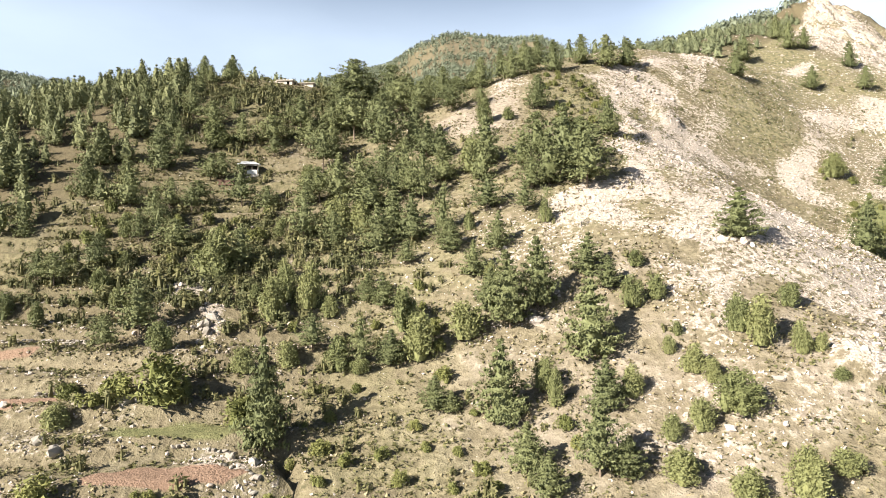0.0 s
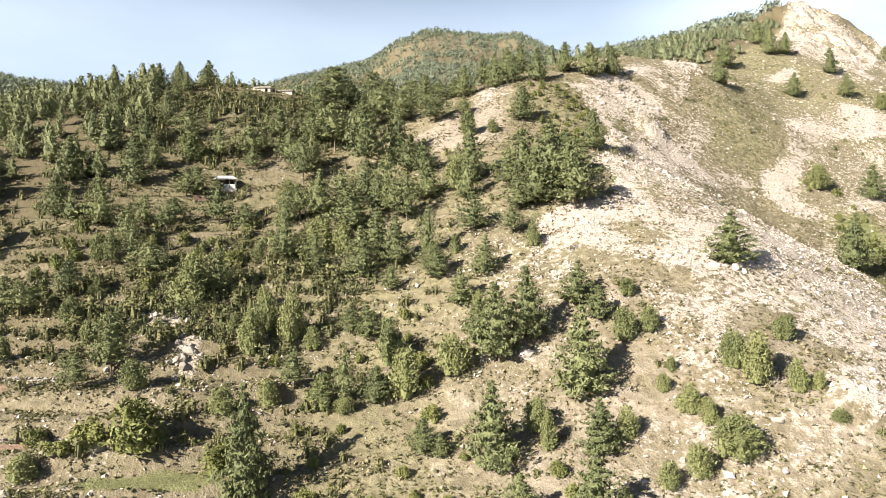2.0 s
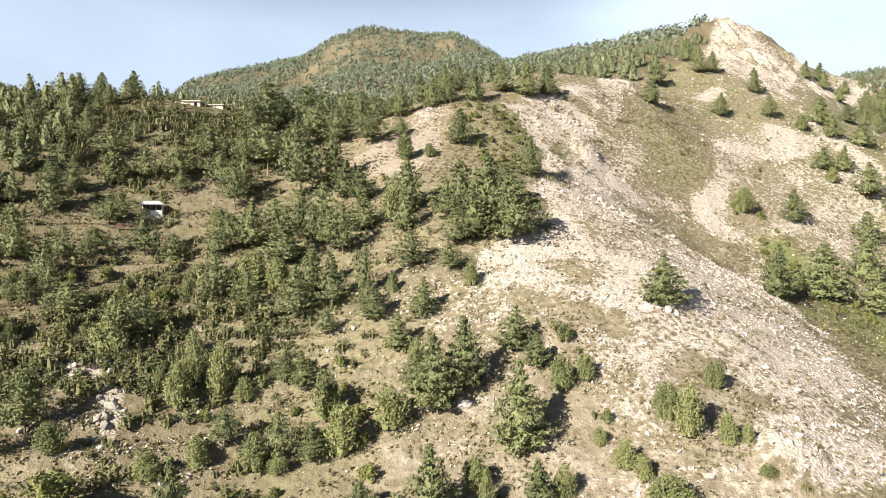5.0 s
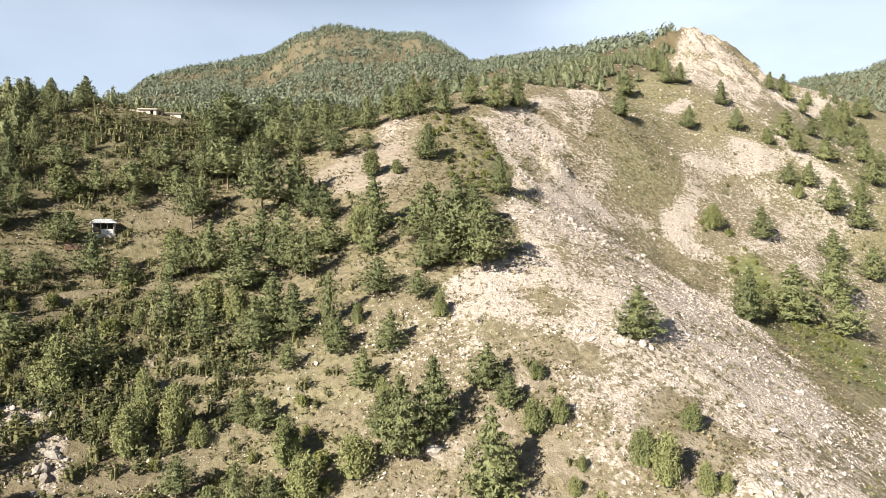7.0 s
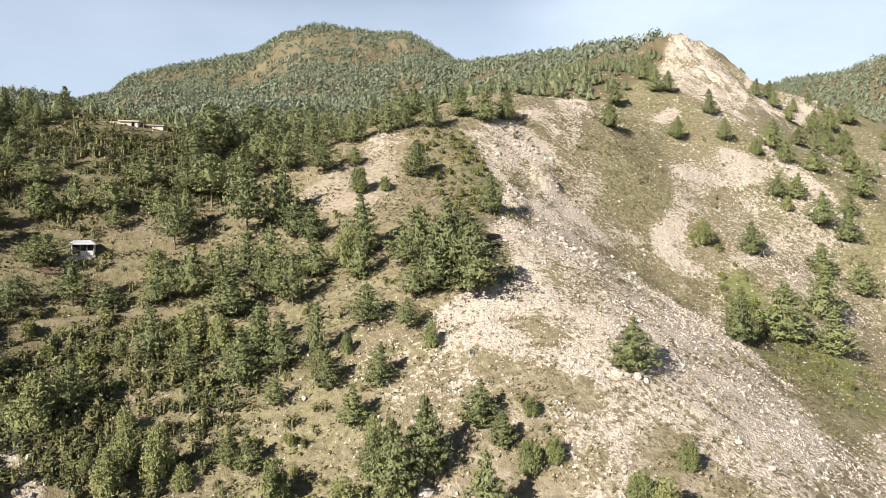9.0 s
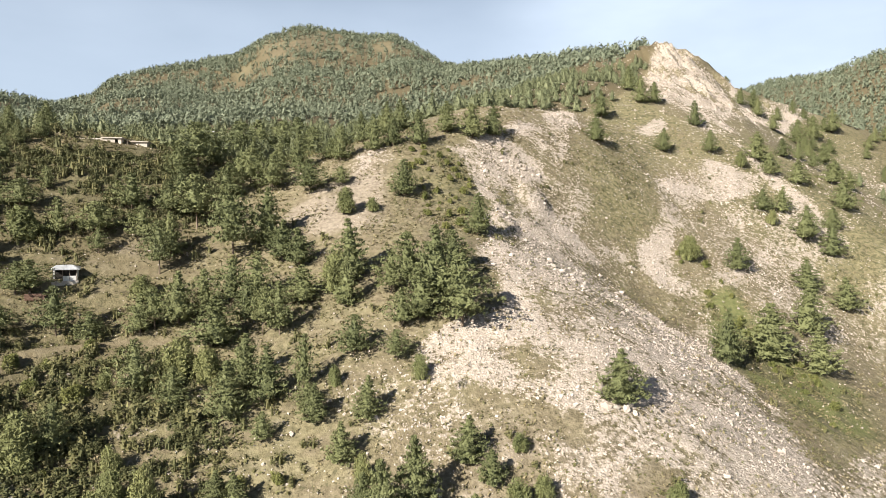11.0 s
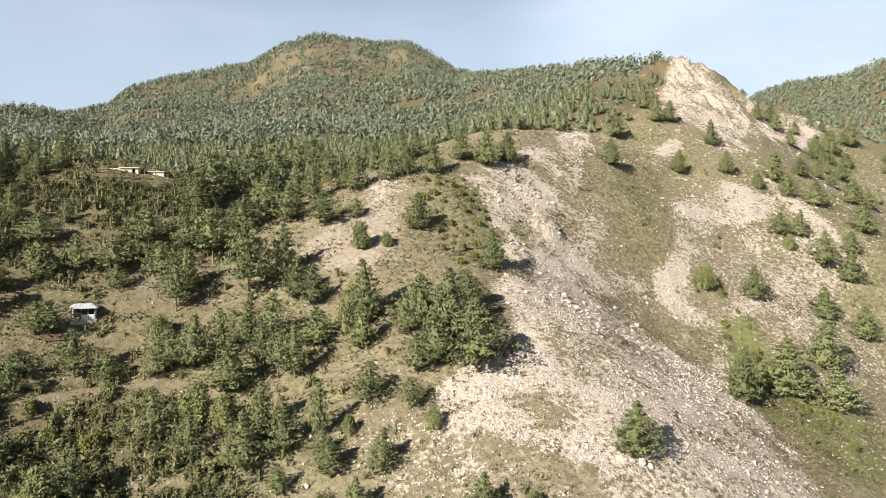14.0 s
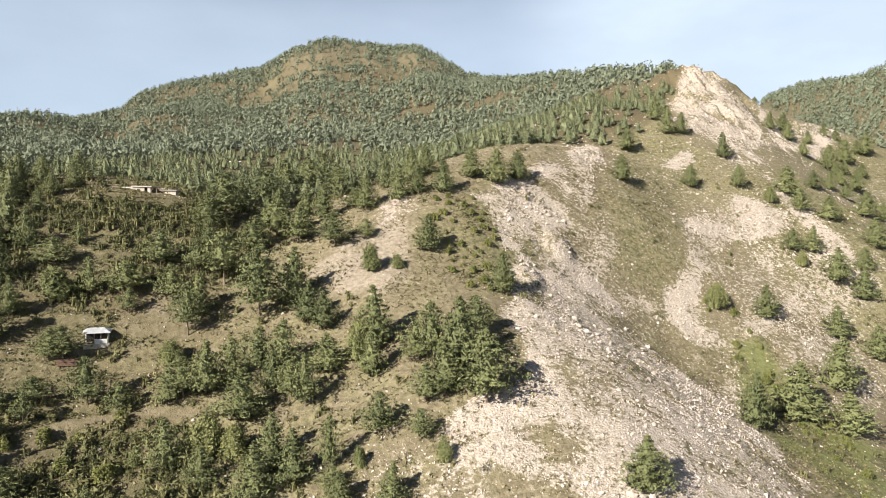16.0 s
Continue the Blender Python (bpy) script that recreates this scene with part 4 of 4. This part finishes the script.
def scrub_weight(x, y):
    g = 0.2 + 0.6 * smooth(-x, -12, 16) + 0.5 * smooth(-x, 20, 40) * smooth(y, 100, 120) + 0.5 * region(x, y, GULLY, 6) + 0.7 * patch(x, y, 36, 158, 10, 17) + 0.25 * smooth(x, 120, 150)
    g = g * (1 - 0.93 * smooth(rock_mask(x, y), 0.3, 0.7)) * (1 - 0.8 * region(x, y, EARTH, 5)) * (1 - 0.85 * patch(x, y, -32, 152, 9, 8))
    g = (g + 0.5 * brush(x, y)) * smooth(fbm(x, y, 9, 51, 3) + 0.25 * brush(x, y), -0.3, 0.22)
    for cx, cy, a, b, turn in FIELDS + [LAWN]:
        g = g * (1 - patch(x, y, cx, cy, a * 1.15, b * 1.3, turn, 0.1))
    g = g * (1 - 0.9 * patch(x, y, -44, 186.5, 14, 5, 0, 0.2))
    g = g * (1 - trail(x, y, DITCH, 1.6))
    return g * (1 - np.maximum(trail(x, y, PATHS[0], 1.5), trail(x, y, PATHS[1], 1.2)))


x, y, r = sample(11000, (-80, 190, 52, 215), scrub_weight, 9)
h = (0.35 + 1.5 * r.uniform(0, 1, len(x)) ** 1.8 * np.where(x < 5, 1.25, 0.8)) * (1 + 0.45 * brush(x, y))
scatter("scrub", SHRUBS, x, y, h, h * r.uniform(1.1, 1.7, len(x)), 10, SCRUB, "low olive-green scrub dotted over the slope", "scrub", 0.12)
x, y, r = sample(14000, (-84, -6, 86, 202), lambda x, y: brush(x, y) * smooth(fbm(x, y, 7, 53, 3), -0.3, 0.1) * (1 - trail(x, y, PATHS[0], 1.8)) * (1 - patch(x, y, -44, 186.5, 14, 5, 0, 0.2)) * (1 - patch(x, y, -41, 143, 6, 6)) * 0.7, 19)
h = r.uniform(0.7, 1.9, len(x))
scatter("brushwood", SHRUBS, x, y, h, h * r.uniform(1.2, 1.9, len(x)), 20, BRUSH, "dark green brushwood crowding the upper terraces", "brush", 0.15)


def clear_ground(x, y):
    """0 on the ploughed fields, the lawn and the paths."""
    g = (1 - np.maximum(trail(x, y, PATHS[0], 0.9), patch(x, y, *LAWN, 0.1))) * (1 - trail(x, y, DITCH, 1.2))
    for cx, cy, a, b, turn in FIELDS:
        g = g * (1 - patch(x, y, cx, cy, a, b, turn, 0.1))
    return g


def grass_tuft(seed):
    q = np.random.default_rng(seed)
    at = np.zeros((1, 3)) + np.array([[0, 0, 0.25]])
    return tufts(q, at, np.array([[0, 0, 1.0]]), np.array([0.7]), 4, 0.8, 0.6)


x, y, r = sample(80000, (-66, 150, 55, 225), lambda x, y: (1 - 0.35 * smooth(rock_mask(x, y), 0.3, 0.8)) * smooth(fbm(x, y, 5, 55, 3), -0.3, 0.3) * 0.8 * clear_ground(x, y), 11)
h = r.uniform(0.16, 0.42, len(x))
scatter("grass_tufts", [grass_tuft(s) for s in range(5)], x, y, h, h * 1.3, 12, STRAW, "dry straw-coloured grass tufts", "grass")


x, y, r = sample(190000, (-66, 100, 55, 190), lambda x, y: (1 - 0.65 * smooth(rock_mask(x, y), 0.3, 0.7)) * smooth(fbm(x, y, 4, 57, 3), -0.2, 0.3) * (0.35 + 0.4 * smooth(-x, -10, 20)) * clear_ground(x, y), 17)
h = r.uniform(0.16, 0.42, len(x))
scatter("herb_tufts", [grass_tuft(s + 10) for s in range(5)], x, y, h, h * 1.4, 18, SCRUB, "low green herbs between the shrubs", "herbs")


def rock_pattern(seed):
    """A broken stone: a jittered icosahedron of unit size."""
    q = np.random.default_rng(seed)
    g = (1 + 5**0.5) / 2
    v = np.array([(-1, g, 0), (1, g, 0), (-1, -g, 0), (1, -g, 0), (0, -1, g), (0, 1, g), (0, -1, -g), (0, 1, -g), (g, 0, -1), (g, 0, 1), (-g, 0, -1), (-g, 0, 1)], float)
    t = [(0, 11, 5), (0, 5, 1), (0, 1, 7), (0, 7, 10), (0, 10, 11), (1, 5, 9), (5, 11, 4), (11, 10, 2), (10, 7, 6), (7, 1, 8),
         (3, 9, 4), (3, 4, 2), (3, 2, 6), (3, 6, 8), (3, 8, 9), (4, 9, 5), (2, 4, 11), (6, 2, 10), (8, 6, 7), (9, 8, 1)]
    v = v / 3.8 * q.uniform(0.65, 1.3, (12, 1)) * q.uniform(0.7, 1.3, (1, 3))
    return v + np.array([0, 0, 0.18]), np.array(t)


STONES = [rock_pattern(s) for s in range(100, 108)]


def chip_pattern(seed):
    """A small angular stone: a jittered octahedron of unit size."""
    q = np.random.default_rng(seed)
    v = np.array([(1, 0, 0), (0, 1, 0), (-1, 0, 0), (0, -1, 0), (0, 0, 1), (0, 0, -1)], float) + q.normal(0, 0.28, (6, 3))
    t = [(0, 1, 4), (1, 2, 4), (2, 3, 4), (3, 0, 4), (1, 0, 5), (2, 1, 5), (3, 2, 5), (0, 3, 5)]
    return v * 0.5 * q.uniform(0.7, 1.3, (1, 3)) + np.array([0, 0, 0.12]), np.array(t)


CHIPS = [chip_pattern(s) for s in range(130, 142)]


def stone_weight(x, y):
    m = np.maximum(rock_mask(x, y), 0.62 * riser_mask(x, y))
    return np.clip(0.06 + 0.2 * patch(x, y, 4, 98, 18, 17) + 0.14 * smooth(x, 45, 65) * smooth(y, 140, 165) + 0.22 * smooth(-x, 5, 20) * (1 - smooth(y, 95, 110)) + 0.95 * smooth(m, 0.25, 0.8), 0, 1) * (0.45 + 0.55 * smooth(fbm(x, y, 7, 61, 3), -0.25, 0.25)) * (y < 330)


x, y, r = sample(12000, (-62, 130, 56, 210), lambda x, y: stone_weight(x, y) * clear_ground(x, y), 13)
h = 0.2 + 0.4 * r.uniform(0, 1, len(x)) ** 4
scatter("scree_stones", STONES, x, y, h, h * r.uniform(1.0, 1.7, len(x)), 24, ROCK, "pale broken rocks among the scree", "stones", 0.15, 0.5)
x, y, r = sample(180000, (-62, 150, 56, 225), lambda x, y: stone_weight(x, y) * clear_ground(x, y), 23)
h = 0.11 + 0.25 * r.uniform(0, 1, len(x)) ** 2
scatter("scree_chips", CHIPS, x, y, h, h * r.uniform(1.0, 1.7, len(x)), 14, ROCK, "loose pale stones of the scree slope", "stones", 0.1, 0.5)
x, y, r = sample(66000, (75, 250, 180, 320), lambda x, y: stone_weight(x, y) * 0.8, 15)
h = 0.2 + 0.55 * r.uniform(0, 1, len(x)) ** 3.2
scatter("crag_stones", CHIPS, x, y, h, h * r.uniform(1.0, 1.8, len(x)), 16, ROCK, "broken pale rock of the crag and its ribs", "stones", 0.2, 0.5)


def slab(seed):
    """A long broken slab, unit length along x."""
    q = np.random.default_rng(seed)
    v, t = rock_pattern(seed)
    v = v - v.mean(0)
    v *= np.array([1.0, 0.45, 0.38]) / np.abs(v).max(0) * q.uniform(0.35, 0.55)
    return v, t


def lay_slabs(name, count, box, weight, seed, sizes, dip, head, label, thin=1.0, loose=1.0):
    """Slabs that crop out along the dip of the strata."""
    x, y, r = sample(count, box, weight, seed)
    z, size = terrain(x, y), r.uniform(*sizes, len(x)) * r.uniform(0.6, 1.2, len(x))
    pats = [(v * np.array([1, thin, thin]), t) for v, t in (slab(s) for s in range(seed * 10, seed * 10 + 6))]
    verts, tris, at = [], [], 0
    for k in range(len(x)):
        pv, pt = pats[k % 6]
        m = Euler((loose * r.normal(0, 0.35), radians(dip) + loose * r.normal(0, 0.14), radians(head) + loose * r.normal(0, 0.2))).to_matrix()
        verts.append((pv * size[k]) @ np.array(m).T + np.array([x[k], y[k], z[k] + 0.08 * size[k]]))
        tris.append(pt + at)
        at += len(pv)
    me = from_arrays(name, np.concatenate(verts), np.concatenate(tris), ROCK)
    return tagged(new(name, me), label, "rock", kind="stuff")


lay_slabs("crag_slabs", 6000, (120, 250, 222, 335), lambda x, y: smooth(rock_mask(x, y), 0.6, 0.85) * 0.8, 31, (0.8, 2.4), 42, 10, "tilted slabs of the rocky crag")
lay_slabs("rib_slabs", 9000, (45, 165, 128, 250), lambda x, y: smooth(rock_mask(x, y), 0.45, 0.75) * smooth(fbm(x, y, 10, 97, 3), -0.2, 0.25) * 0.6, 32, (0.5, 1.5), -25, 38, "pale slabs cropping out along the ribs", 0.75)

lay_slabs("spur_blocks", 6000, (30, 90, 84, 215), lambda x, y: smooth(rock_mask(x, y), 0.6, 0.9) * (0.05 + 0.6 * patch(x, y, 43, 160, 6, 16) + 0.8 * region(x, y, OUTCROP, 5) + 0.25 * patch(x, y, 50, 120, 14, 24)) * smooth(fbm(x, y, 6, 98, 3), -0.1, 0.25), 33, (0.5, 1.4), -10, 30, "broken pale blocks along the crest of the spur", 1.7, 2.5)


# ---- single boulders ----
def boulder(seed, x, y, size, label):
    v, t = rock_pattern(seed)
    bm = bmesh.new()
    bs = [bm.verts.new(p) for p in v]
    for tri in t:
        bm.faces.new([bs[k] for k in tri])
    bmesh.ops.subdivide_edges(bm, edges=bm.edges[:], cuts=1, use_grid_fill=True)
    q = random.Random(seed)
    for _ in range(1):
        bmesh.ops.smooth_vert(bm, verts=bm.verts[:], factor=0.22, use_axis_x=True, use_axis_y=True, use_axis_z=True)
    for p in bm.verts:
        p.co *= 1.1 * q.uniform(0.86, 1.14)
    me = bpy.data.meshes.new("boulder")
    bm.to_mesh(me)
    bm.free()
    me.materials.append(GREY_ROCK if x < 0 or seed % 3 == 0 else ROCK)
    ob = tagged(new("boulder", me), label, "boulder", "boulders on the slope")
    ob.matrix_basis = pose(x, y, height(x, y) - 0.1 * size, 0, 0, q.uniform(0, 360)) @ Matrix.Diagonal((size * 1.2, size, size * 0.9, 1))


BOULDERS = [(32.3, 65.3, 0.7), (25, 67.1, 0.9), (24.2, 69, 0.7), (11.4, 85.5, 1.6), (3.5, 75.4, 1.1), (27.5, 66.2, 0.9), (38.6, 95.4, 1.0), (39.8, 94.9, 0.9), (41.0, 94.6, 1.1), (42.2, 94.4, 0.9),
            (34.2, 70.5, 0.8), (43.4, 71.1, 0.8), (45.2, 72.2, 0.7), (42.6, 73, 0.6), (-30.4, 91.6, 1.5), (-30.0, 88.0, 1.1), (-36, 97, 1.0), (-38.4, 96, 0.9), (-34.6, 96.6, 0.8),
            (-38.6, 74.7, 1.7), (-34.4, 75.4, 1.6), (-33.2, 76.0, 1.4), (-40.5, 69.4, 1.3), (-38.3, 68.2, 1.4), (-36.5, 67.4, 1.0), (-21, 68.6, 1.0), (-18.6, 68.2, 1.2)]
for k, (x, y, size) in enumerate(BOULDERS):
    boulder(200 + k, x, y, size, "large pale angular boulder lying on the slope")
for k in range(22):
    boulder(260 + k, -36.8 + rng.uniform(-5, 5) if k % 2 else -30.5 + rng.uniform(-2, 2), 97 + rng.uniform(-3, 2) if k % 2 else rng.uniform(85, 96), rng.uniform(0.5, 1.2), "grey broken rock in the outcrop between the terraces")
for k in range(36):
    while True:
        x, y = rng.uniform(12, 70), rng.uniform(62, 172)
        if rock_mask(np.array([x]), np.array([y]))[0] > 0.45:
            break
    boulder(300 + k, x, y, rng.uniform(0.5, 0.9), "pale boulder among the scree stones")


# ---- dry-stone walls of the terraces ----
def stone_mesh(seed):
    v, t = rock_pattern(seed)
    v = (v - v.mean(0)) * np.array([1.25, 0.9, 0.75])
    return from_arrays("stone", v, t, GREY_ROCK)


WALL_STONES = [stone_mesh(s) for s in range(400, 406)]


def stone_wall(points, courses, label):
    """A low dry-stone wall along a line, stone by stone."""
    wall = tagged(new("dry_stone_wall"), label, "wall", "terrace walls")
    x0, y0 = points[0]
    wall.matrix_basis = Matrix.Translation((x0, y0, height(x0, y0)))
    q = random.Random(int(x0 * 10))
    for (ax, ay), (bx, by) in zip(points, points[1:]):
        n = max(2, int(math.hypot(bx - ax, by - ay) / 0.5))
        for k in range(n):
            for c in range(courses):
                u = (k + 0.5 * (c % 2) + q.uniform(-0.15, 0.15)) / n
                x, y = ax + (bx - ax) * u + q.uniform(-0.1, 0.1), ay + (by - ay) * u + q.uniform(-0.12, 0.12)
                if c and q.random() < 0.3:
                    continue
                ob = new("stone", WALL_STONES[q.randrange(6)])
                ob.parent = wall
                s = q.uniform(0.45, 0.75)
                place = pose(x, y, height(x, y) + 0.08 + 0.27 * c, q.uniform(-20, 20), q.uniform(-20, 20), q.uniform(0, 360)) @ Matrix.Diagonal((s, s, s * 0.8, 1))
                ob.matrix_basis = Matrix.Translation((-x0, -y0, -height(x0, y0))) @ place


stone_wall([(-27, 69.3), (-24, 69.3), (-20.5, 69.8)], 1, "low pale dry-stone wall below the grassy terrace")
stone_wall([(-21.5, 67.0), (-19.2, 66.6), (-17.8, 65.2), (-17.2, 63.2)], 1, "curved dry-stone wall beside the red field")
stone_wall([(-46, 78.2), (-40, 77.6), (-35, 77.9)], 2, "low dry-stone wall under the shrubs")
stone_wall([(-58, 88.5), (-50, 88.0), (-43, 87.4)], 2, "broken dry-stone wall along the upper terrace")
stone_wall([(-24, 121.5), (-30, 121.8), (-37, 117)], 1, "rough stone edging below the footpath")


# ---- buildings ----
def solid(name, boxes, material, parent=None, label="", bevel=0.02):
    """Boxes (x0, y0, z0, x1, y1, z1) joined into one mesh with softened edges."""
    bm = bmesh.new()
    for x0, y0, z0, x1, y1, z1 in boxes:
        m = Matrix.Translation(((x0 + x1) / 2, (y0 + y1) / 2, (z0 + z1) / 2)) @ Matrix.Diagonal((x1 - x0, y1 - y0, z1 - z0, 1))
        bmesh.ops.create_cube(bm, size=1, matrix=m)
    if bevel:
        bmesh.ops.bevel(bm, geom=bm.edges[:], offset=bevel, segments=1, affect="EDGES")
    me = bpy.data.meshes.new(name)
    bm.to_mesh(me)
    bm.free()
    me.materials.append(material)
    ob = new(name, me)
    ob.parent = parent
    return tagged(ob, label)


def tin_roof(name, x0, x1, y0, y1, eave, ridge, parent):
    """A hipped tin roof with raised seams."""
    bm = bmesh.new()
    ym = y0 + 0.55 * (y1 - y0)
    pts = [(x0, y0, eave), (x1, y0, eave), (x1, y1, eave + 0.25), (x0, y1, eave + 0.25), (x0 + 1.1, ym, ridge), (x1 - 1.5, ym, ridge)]
    low = [bm.verts.new(p) for p in pts]
    for f in ((0, 1, 5, 4), (1, 2, 5), (2, 3, 4, 5), (3, 0, 4)):
        bm.faces.new([low[k] for k in f])
    bmesh.ops.solidify(bm, geom=bm.faces[:], thickness=0.06)
    n = 9
    for k in range(1, n):
        u = k / n
        a, b = Vector(pts[0]).lerp(Vector(pts[1]), u), Vector(pts[4]).lerp(Vector(pts[5]), u)
        mid, d = (a + b) / 2, b - a
        m = Matrix.Translation(mid + Vector((0, 0, 0.03))) @ d.to_track_quat("Y", "Z").to_matrix().to_4x4() @ Matrix.Diagonal((0.04, d.length, 0.03, 1))
        bmesh.ops.create_cube(bm, size=1, matrix=m)
    me = bpy.data.meshes.new(name)
    bm.to_mesh(me)
    bm.free()
    me.materials.append(TIN)
    ob = new(name, me)
    ob.parent = parent
    return tagged(ob, "white sheet-metal roof")


def hut(x, y, turn):
    h = tagged(new("hut"), "small white hut with tin roof and open veranda on the slope", "hut")
    h.matrix_basis = pose(x, y, height(x, y) - 0.4, 0, 0, turn) @ Matrix.Diagonal((0.8, 0.8, 0.85, 1))
    solid("floor_slab", [(-2.6, -2.2, -0.8, 2.6, 2.2, 0.15)], MUD, h)
    solid("back_wall", [(-2.4, 1.7, 0.15, 2.4, 2.0, 2.5)], LIME, h)
    solid("side_wall", [(-2.4, -0.1, 0.15, -2.15, 1.7, 2.4)], LIME, h)
    solid("side_wall", [(2.15, -1.8, 0.15, 2.4, 1.7, 2.35)], LIME, h)
    solid("inner_wall", [(-2.15, -0.1, 0.15, 2.15, 0.1, 2.4)], DARK, h, "inner wall coloured near black for the veranda's shade")
    solid("parapet", [(-0.4, -1.95, 0.15, 2.15, -1.75, 1.15)], LIME, h, "whitewashed low front wall")
    for px in (-2.3, -0.45, 0.9, 2.27):
        solid("post", [(px - 0.08, -1.95, 0.15, px + 0.08, -1.79, 2.35)], TIMBER, h)
    solid("beam", [(-2.45, -1.95, 2.35, 2.45, -1.79, 2.5)], TIMBER, h)
    tin_roof("roof", -2.9, 2.95, -2.5, 2.4, 2.45, 3.35, h)
    return h


hut(-40.5, 144.6, 12)
bank = tagged(new("woodpile"), "reddish plank pile beside the hut", "woodpile")
bank.matrix_basis = pose(-43.4, 138.6, height(-43.4, 138.6), 0, 0, 8)
for k in range(5):
    solid("plank", [(-1.6 + 0.1 * (k % 2), -0.5, 0.22 * k - 0.2, 1.6 - 0.12 * (k % 3), 0.5, 0.22 * k)], BRICK, bank)


def farmhouse(x, y, turn):
    """A long low mud-walled house built into the crest."""
    f = tagged(new("farmhouse"), "long low mud-plastered farmhouse with flat roofs on the crest", "house")
    f.matrix_basis = pose(x, y, height(x, y) - 1.6, 0, 0, turn)
    solid("long_wall", [(-12.5, -0.3, -1.0, -0.2, 0.3, 2.1)], MUD, f, "long mud-plastered courtyard wall", 0.06)
    solid("front_wall", [(0, -0.9, -1, 0.9, -0.6, 2.0), (0.9, -0.9, -1, 1.5, -0.6, 0.9), (0.9, -0.9, 1.5, 1.5, -0.6, 2.0), (1.5, -0.9, -1, 2.6, -0.6, 2.0), (3.3, -0.9, -1, 4.0, -0.6, 2.0)], MUD, f)
    solid("side_wall", [(0, -0.6, -1, 0.3, 3, 2.0)], MUD, f)
    solid("side_wall", [(3.7, -0.6, -1, 4.0, 3, 2.0)], MUD, f)
    solid("back_wall", [(0.3, 2.7, -1, 8.2, 3.0, 2.0)], MUD, f)
    solid("window_frame", [(0.9, -0.93, 0.86, 1.5, -0.87, 0.92), (0.9, -0.93, 1.48, 1.5, -0.87, 1.54), (0.86, -0.93, 0.86, 0.93, -0.87, 1.54), (1.47, -0.93, 0.86, 1.54, -0.87, 1.54)], TIMBER, f, "", 0.0)
    solid("roof", [(-0.4, -1.3, 2.0, 4.4, 3.3, 2.28)], MUD, f, "flat earth roof", 0.05)
    solid("porch_back", [(4.0, 1.6, -1, 6.6, 1.9, 1.8)], BRICK, f, "reddish porch wall")
    solid("porch_wall", [(4.0, -0.9, -1, 6.6, -0.65, 0.55)], MUD, f)
    solid("porch_post", [(4.05, -0.85, 0.55, 4.2, -0.7, 1.75)], TIMBER, f)
    solid("porch_post", [(5.3, -0.85, 0.55, 5.45, -0.7, 1.75)], TIMBER, f)
    solid("shed_wall", [(7.3, -0.9, -1, 9.9, -0.6, 1.15), (6.5, -0.9, 0.9, 7.3, -0.6, 1.15), (9.6, -0.6, -1, 9.9, 2.7, 1.15)], MUD, f)
    solid("shed_roof", [(6.2, -1.3, 1.15, 10.3, 3.1, 1.35)], MUD, f, "flat earth roof", 0.05)
    solid("yard", [(-11.5, -1.6, -1.6, 10.5, 3.0, -0.35)], MUD, f, "bare earth yard", 0.1)
    return f


farmhouse(-45.2, 190.5, -4)
far_hut = tagged(new("far_hut"), "tiny pale hut among the distant pines", "hut")
far_hut.matrix_basis = pose(-34, 300, height(-34, 300) + 0.1)
solid("wall", [(-2, -1.5, -1, 2, 1.5, 2.2)], LIME, far_hut, "pale plastered wall", 0.05)
solid("roof", [(-2.3, -1.8, 2.2, 2.3, 1.8, 2.45)], TIN, far_hut, "pale sheet roof", 0.03)
